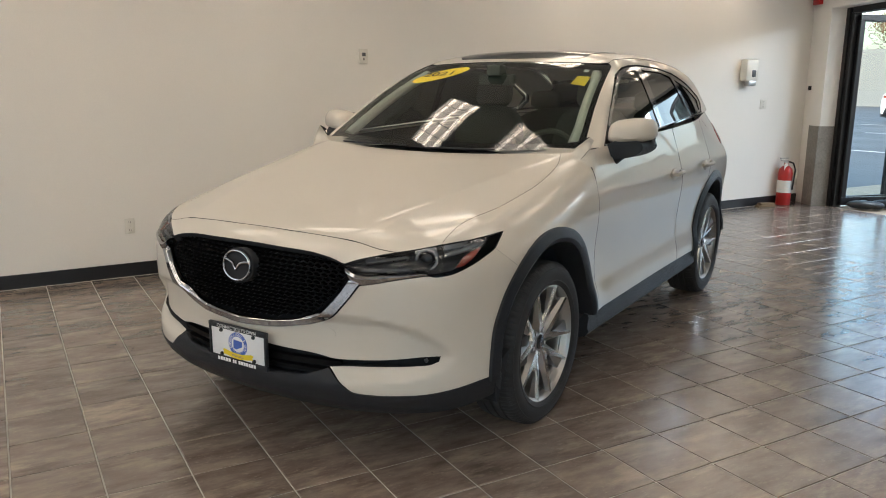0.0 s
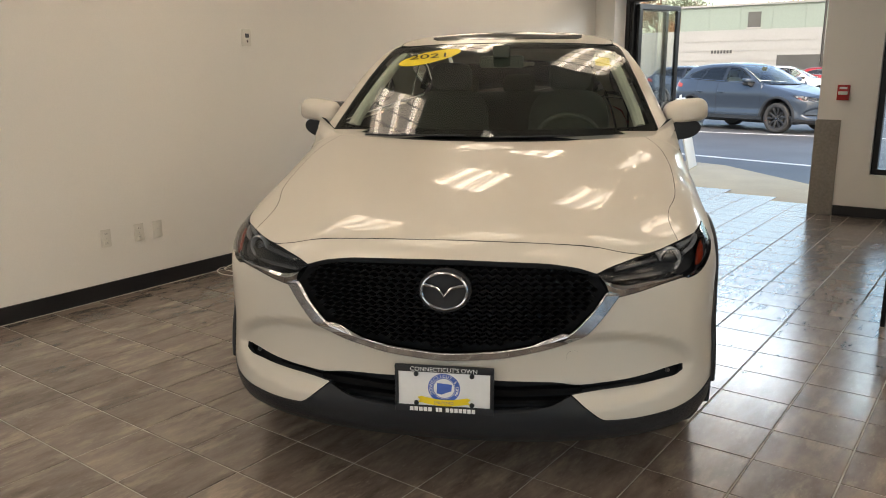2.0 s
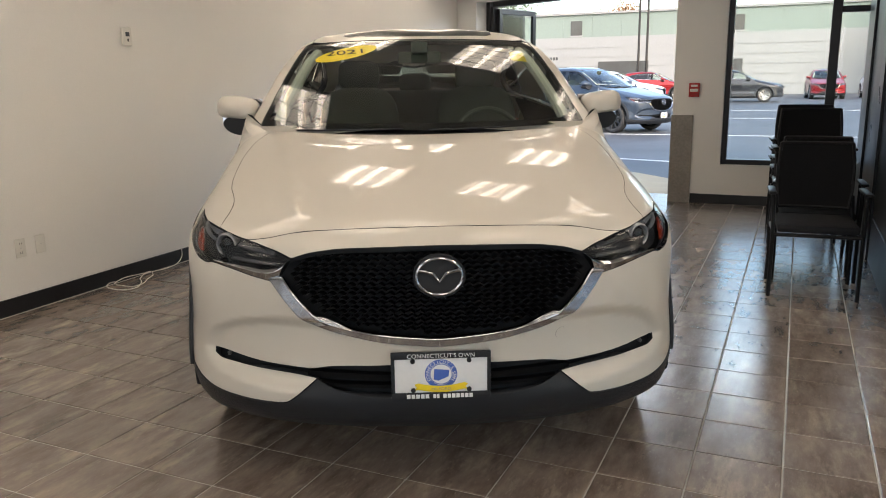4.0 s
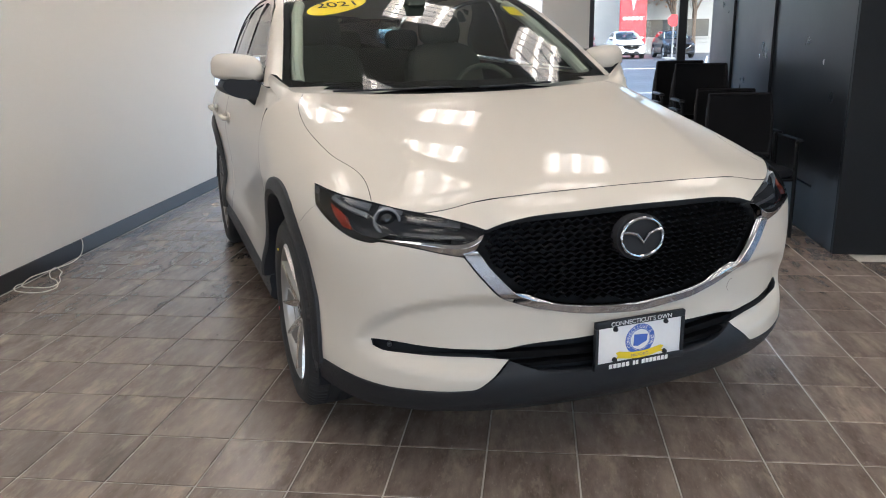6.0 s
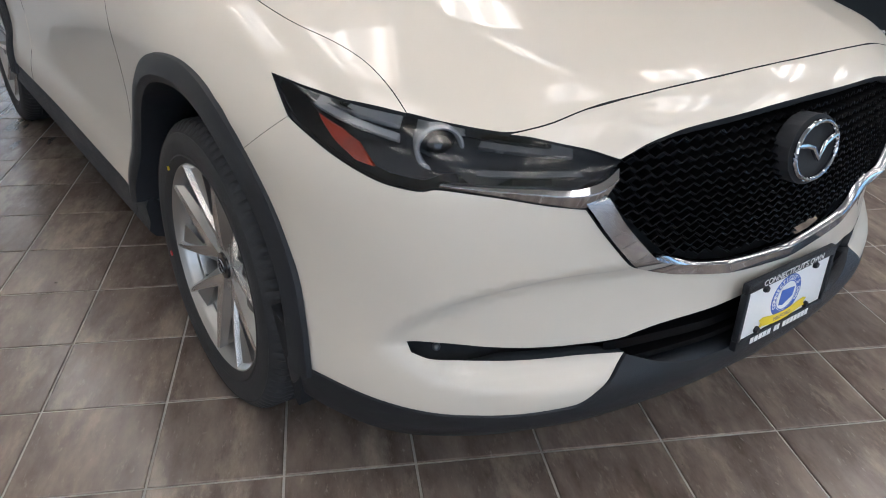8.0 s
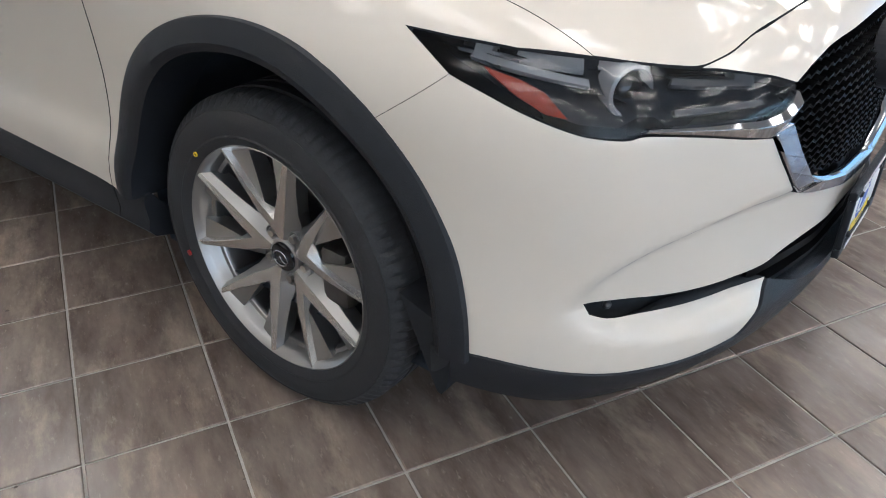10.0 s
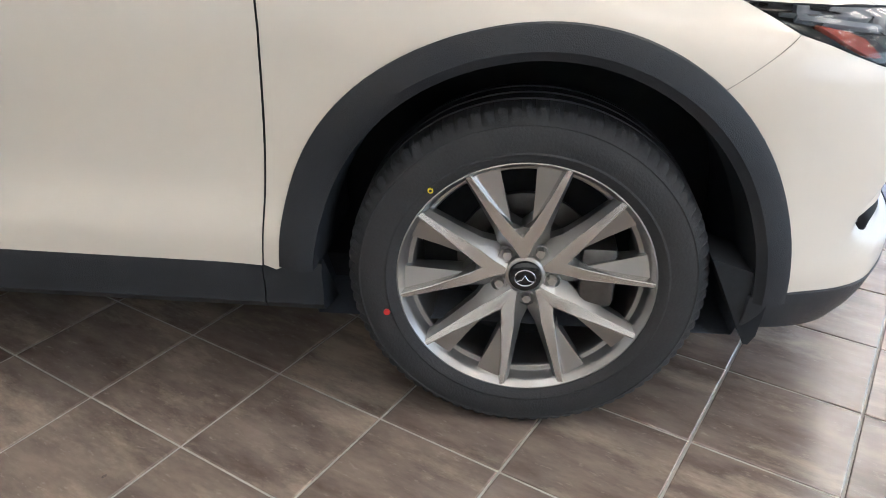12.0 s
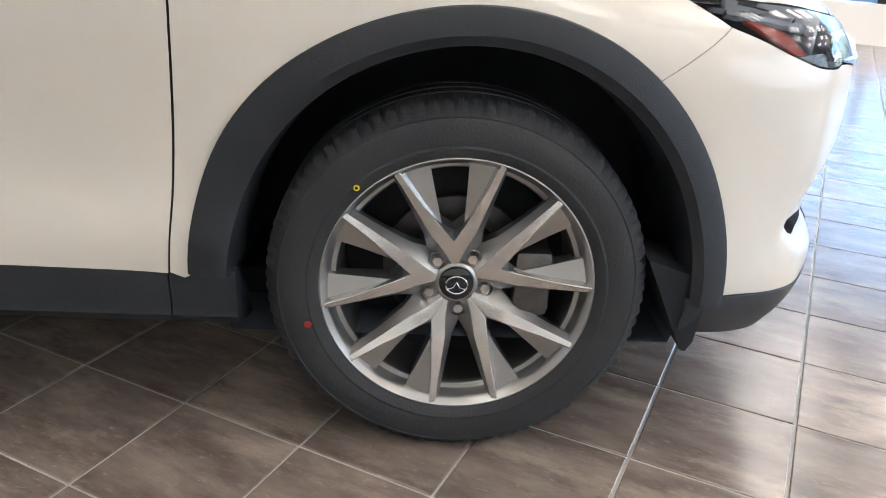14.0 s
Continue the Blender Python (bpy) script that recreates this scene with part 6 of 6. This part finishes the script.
# ---- hero details ----
def flat_text(body, size, m, material, parent, name, lift=0.0008, width=None):
    cu = bpy.data.curves.new(name, "FONT")
    cu.body, cu.size, cu.align_x, cu.align_y = body, size, "CENTER", "CENTER"
    cu.extrude = lift / 2
    tmp = new(name, cu)
    dg = bpy.context.evaluated_depsgraph_get()
    me = bpy.data.meshes.new_from_object(tmp.evaluated_get(dg))
    bpy.data.objects.remove(tmp)
    if width:
        xs = [v.co.x for v in me.vertices]
        k = width / (max(xs) - min(xs))
        for v in me.vertices:
            v.co.x *= k
    me.materials.clear()
    me.materials.append(material)
    ob = new(name, me)
    ob.parent = parent
    ob.matrix_basis = m
    return ob


bm = bmesh.new()
PLATE = Matrix.Translation((0.0, -2.288, 0.4455)) @ Matrix.Rotation(radians(90), 4, "X")
box(bm, -0.158, 0.158, -0.078, 0.078, -0.008, 0.0, 0.004)
plate = part("licence_plate", bm, M_PLATE, car, "white dealer plate in a black frame")
plate.matrix_basis = PLATE
bm = bmesh.new()
for a, b, c, d in ((-0.160, 0.160, 0.058, 0.080), (-0.160, 0.160, -0.080, -0.058), (-0.160, -0.148, -0.058, 0.058), (0.148, 0.160, -0.058, 0.058)):
    box(bm, a, b, c, d, -0.010, 0.006, 0.003)
part("plate_frame", bm, M_CLAD, plate)
flat_text("CONNECTICUT'S OWN", 0.020, Matrix.Translation((0, 0.0685, 0.0065)), M_WHITEPRINT, plate, "lettering", width=0.215)
for k, w in enumerate((0.075, 0.022, 0.098)):
    bm = bmesh.new()
    x = (-0.111, -0.026, 0.006)[k]
    for i in range(max(2, round(w / 0.0145))):
        n = max(2, round(w / 0.0145))
        box(bm, x + w * i / n, x + w * (i + 0.78) / n, -0.0765, -0.0625, 0.006, 0.0068)
    part("lettering_bar", bm, M_WHITEPRINT, plate, smooth=False)
bm = bmesh.new()
prism(bm, oval(0.052, 0.050, 40, 0.004), 0.0, 0.0008)
part("round_seal", bm, M_BLUE, plate, "blue round seal", smooth=False)
bm = bmesh.new()
lathe(bm, [(0.036, 0.0012), (0.037, 0.0012)], Matrix.Translation((0, 0.004, 0)), 40)
prism(bm, oval(0.034, 0.033, 40, 0.004), 0.0008, 0.0012)
part("seal_field", bm, M_PLATE, plate, smooth=False)
bm = bmesh.new()
prism(bm, [(-0.024, -0.014), (-0.008, -0.018), (0.024, -0.004), (0.026, 0.018), (-0.022, 0.022)], 0.0012, 0.0018)
part("state_shape", bm, M_BLUE, plate, "blue state outline", smooth=False)
words = "CONNECTICUT'S OWN"
for i, letter in enumerate(words):
    if letter != " ":
        a = radians(206 - 232 * i / (len(words) - 1))
        flat_text(letter, 0.0145, Matrix.Translation((0.0432 * math.cos(a), 0.004 + 0.0418 * math.sin(a), 0.0012)) @ Matrix.Rotation(a - math.pi / 2, 4, "Z"), M_WHITEPRINT, plate, "lettering")
bm = bmesh.new()
up = [(-0.074 + 0.148 * k / 12, -0.026 - 0.010 * math.sin(math.pi * k / 12)) for k in range(13)]
dn = [(x, y - 0.022) for x, y in reversed(up)]
prism(bm, [(-0.086, -0.030), *up, (0.086, -0.030), (0.078, -0.040), (0.086, -0.050), *dn, (-0.086, -0.050), (-0.078, -0.040)], 0.0015, 0.0024)
part("ribbon", bm, M_YELLOW, plate, "yellow ribbon", smooth=False)
flat_text("MILFORD", 0.013, Matrix.Translation((0, -0.0465, 0.0028)), M_SILL, plate, "lettering", width=0.062)
for x in (-0.09, 0.09):
    for y in (-0.05, 0.05):
        bm = bmesh.new()
        lathe(bm, [(0.0, 0.008), (0.006, 0.008), (0.008, 0.004), (0.008, 0.0)], Matrix.Translation((x, y, 0)), 12)
        part("plate_screw", bm, M_CLAD, plate)

# stickers on the screen
def on_screen(name, pts, material, lift, label=""):
    return panel(name, f_top, rays_front, pts, material, car, 0.02, lift=lift, edge=0.0008, label=label)


on_screen("year_sticker", [(-0.40 + 0.165 * math.cos(a) + 0.0 * math.sin(a), 1.535 + 0.034 * math.sin(a) + 0.035 * math.cos(a)) for a in (2 * math.pi * k / 36 for k in range(36))], M_YELLOW, 0.001, "yellow oval year sticker")
on_screen("window_sticker", [(0.50, 1.485), (0.585, 1.475), (0.575, 1.525), (0.50, 1.53)], M_YELLOW, -0.012, "small yellow sticker")
on_screen("toll_tag", [(0.505, 1.553), (0.535, 1.552), (0.53, 1.576), (0.505, 1.577)], M_PAPER, -0.012, "small white tag")
sc = on(f_top, rays_front, [(-0.40, 1.535)])
nrm = Vector(normal_of(f_top, sc)[0])
zc = nrm
xc_ = Vector((1, 0, 0.20)) - zc * zc.dot(Vector((1, 0, 0.20)))
xc_.normalize()
yc = zc.cross(xc_)
mt = Matrix((xc_, yc, zc)).transposed().to_4x4()
mt.translation = Vector(sc[0]) + zc * 0.006
flat_text("2021", 0.088, mt, M_INK, car, "year_lettering", width=0.20)
panel("tow_cover", f_body, rays_round, [(22.0 + 1.25 * math.cos(2 * math.pi * k / 32), 0.548 + 0.022 * math.sin(2 * math.pi * k / 32)) for k in range(32)], M_PAINT, car, 0.012, lift=0.0012, edge=0.003, unit=ROUND)

# ---- cars outside: the same model in other colours ----
def parked(m, paint, label):
    c = copy_thing(car, m)
    c["label"] = label
    c["group"] = "cars in the car park"
    for o in list(c.children_recursive):
        if o.name.startswith(("year_", "window_sticker", "toll_tag")):
            bpy.data.objects.remove(o)
        elif o.type == "MESH":
            for slot in o.material_slots:
                if slot.material in (M_RIM, M_RIMFACE) and paint is P_BLUE:
                    slot.link = "OBJECT"
                    slot.material = M_CLAD
                if slot.material == M_PAINT:
                    slot.link = "OBJECT"
                    slot.material = paint
    return c

P_BLUE = car_paint("slate_blue_paint", (0.040, 0.055, 0.080), 0.4)
P_WHITE = car_paint("white_paint", (0.80, 0.80, 0.80), 0.0)
P_DARK = car_paint("dark_grey_paint", (0.02, 0.022, 0.028), 0.4)
P_REDC = car_paint("red_paint", (0.22, 0.012, 0.015), 0.3)
P_SILVER = car_paint("silver_paint", (0.42, 0.44, 0.46), 0.6)


def fronted(x, y, heading):
    """A car whose near front wheel stands at x, y, driving along heading (degrees from +x)."""
    a = radians(heading + 90)
    return pose(x, y, -0.04, 0, 0, heading + 90) @ Matrix.Translation((0.80, 1.35, 0))


for x, y, h, p, lb in ((-2.25, 18.3, -24, P_BLUE, "slate blue SUV with black wheels outside"), (-4.75, 36.4, 2, P_WHITE, "white SUV parked outside on asphalt"), (-7.0, 29.5, -8, P_BLUE, "slate blue SUV parked outside on asphalt"), (-9.5, 40.5, 4, P_SILVER, "silver SUV parked outside on asphalt"), (0.4, 43, 2, P_DARK, "dark grey SUV parked outside on asphalt"), (-4.5, 46, 2, P_REDC, "red SUV parked outside on asphalt"), (-13.0, 33, -4, P_WHITE, "white SUV parked outside on asphalt")):
    parked(fronted(x, y, h), p, lb)
for x, p, lb in ((6.4, P_WHITE, "white parked SUV facing the showroom"), (9.4, P_DARK, "dark parked SUV facing the showroom"), (3.4, P_REDC, "red parked SUV facing the showroom")):
    parked(pose(x, 50, -0.04, 0, 0, 5), p, lb)


# ---- floor tiles ----
floor = slab("floor", [(-2.9, -7.3), (8.0, -7.3), (8.0, 6.9), (1.0, 6.9), (-1.93, 8.5), (-2.9, 8.5)], -0.2, -0.0035, M_GROUT, "showroom floor of dark slate-look square tiles with pale joints", "floor")


def tile_mesh(verts, faces, x, y, w, d):
    i = len(verts)
    b, h = 0.0025, 0.0
    verts += [(x, y, -0.006), (x + w, y, -0.006), (x + w, y + d, -0.006), (x, y + d, -0.006), (x, y, -0.0018), (x + w, y, -0.0018), (x + w, y + d, -0.0018), (x, y + d, -0.0018)]
    verts += [(x + b, y + b, h), (x + w - b, y + b, h), (x + w - b, y + d - b, h), (x + b, y + d - b, h)]
    for k in range(4):
        j = (k + 1) % 4
        faces += [(i + k, i + j, i + 4 + j, i + 4 + k), (i + 4 + k, i + 4 + j, i + 8 + j, i + 8 + k)]
    faces.append((i + 8, i + 9, i + 10, i + 11))


G = 0.0062
tv, tf = [], []
tile_mesh(tv, tf, -(P - G) / 2, -(P - G) / 2, P - G, P - G)
shared = bpy.data.meshes.new("tile")
shared.from_pydata(tv, [], tf)
shared.materials.append(M_TILE)
rv, rf = [], []
turns = random.Random(3)
for i in range(-9, 27):
    for j in range(-24, 29):
        cx, cy = (i + 0.5) * P, (j + 0.5) * P
        if cx + P / 2 < wall_x(cy) or (cx > 2.66 and cy > 2.45) or cy > 8.5 - 0.475 * (cx + 1.93) or (cx > 1.0 and cy > 6.8):
            continue
        if -8 <= i <= 8 and -5 <= j <= 12:
            t = new("tile", shared)
            t.parent = floor
            t.matrix_basis = pose(cx, cy, turns.uniform(-0.0003, 0.0003), turns.uniform(-0.08, 0.08), turns.uniform(-0.08, 0.08), 180 * turns.randint(0, 1))
        else:
            tile_mesh(rv, rf, cx - (P - G) / 2, cy - (P - G) / 2, P - G, P - G)
rest = bpy.data.meshes.new("tile_field")
rest.from_pydata(rv, [], rf)
rest.materials.append(M_TILE)
rest_ob = new("tile_field", rest)
rest_ob.parent = floor
rest_ob["kind"] = "stuff"


# crumbs trodden in from outside
crumb = random.Random(17)
cv, cf = [], []
for k in range(46):
    x, y, r = crumb.uniform(-1.9, 3.6), crumb.uniform(-1.6, 5.5), crumb.uniform(0.0025, 0.007)
    i, n = len(cv), 5
    cv += [(x + r * crumb.uniform(0.6, 1.2) * math.cos(2 * math.pi * a / n), y + r * crumb.uniform(0.4, 1.0) * math.sin(2 * math.pi * a / n), 0.0004) for a in range(n)]
    cv.append((x, y, 0.001 + r * 0.4))
    cf += [(i + a, i + (a + 1) % n, i + n) for a in range(n)]
me = bpy.data.meshes.new("floor_crumbs")
me.from_pydata(cv, [], cf)
me.materials.append(M_BARK)
tagged(new("floor_crumbs", me), "tiny dark crumbs of dirt scattered over the floor tiles", "dirt", kind="stuff")
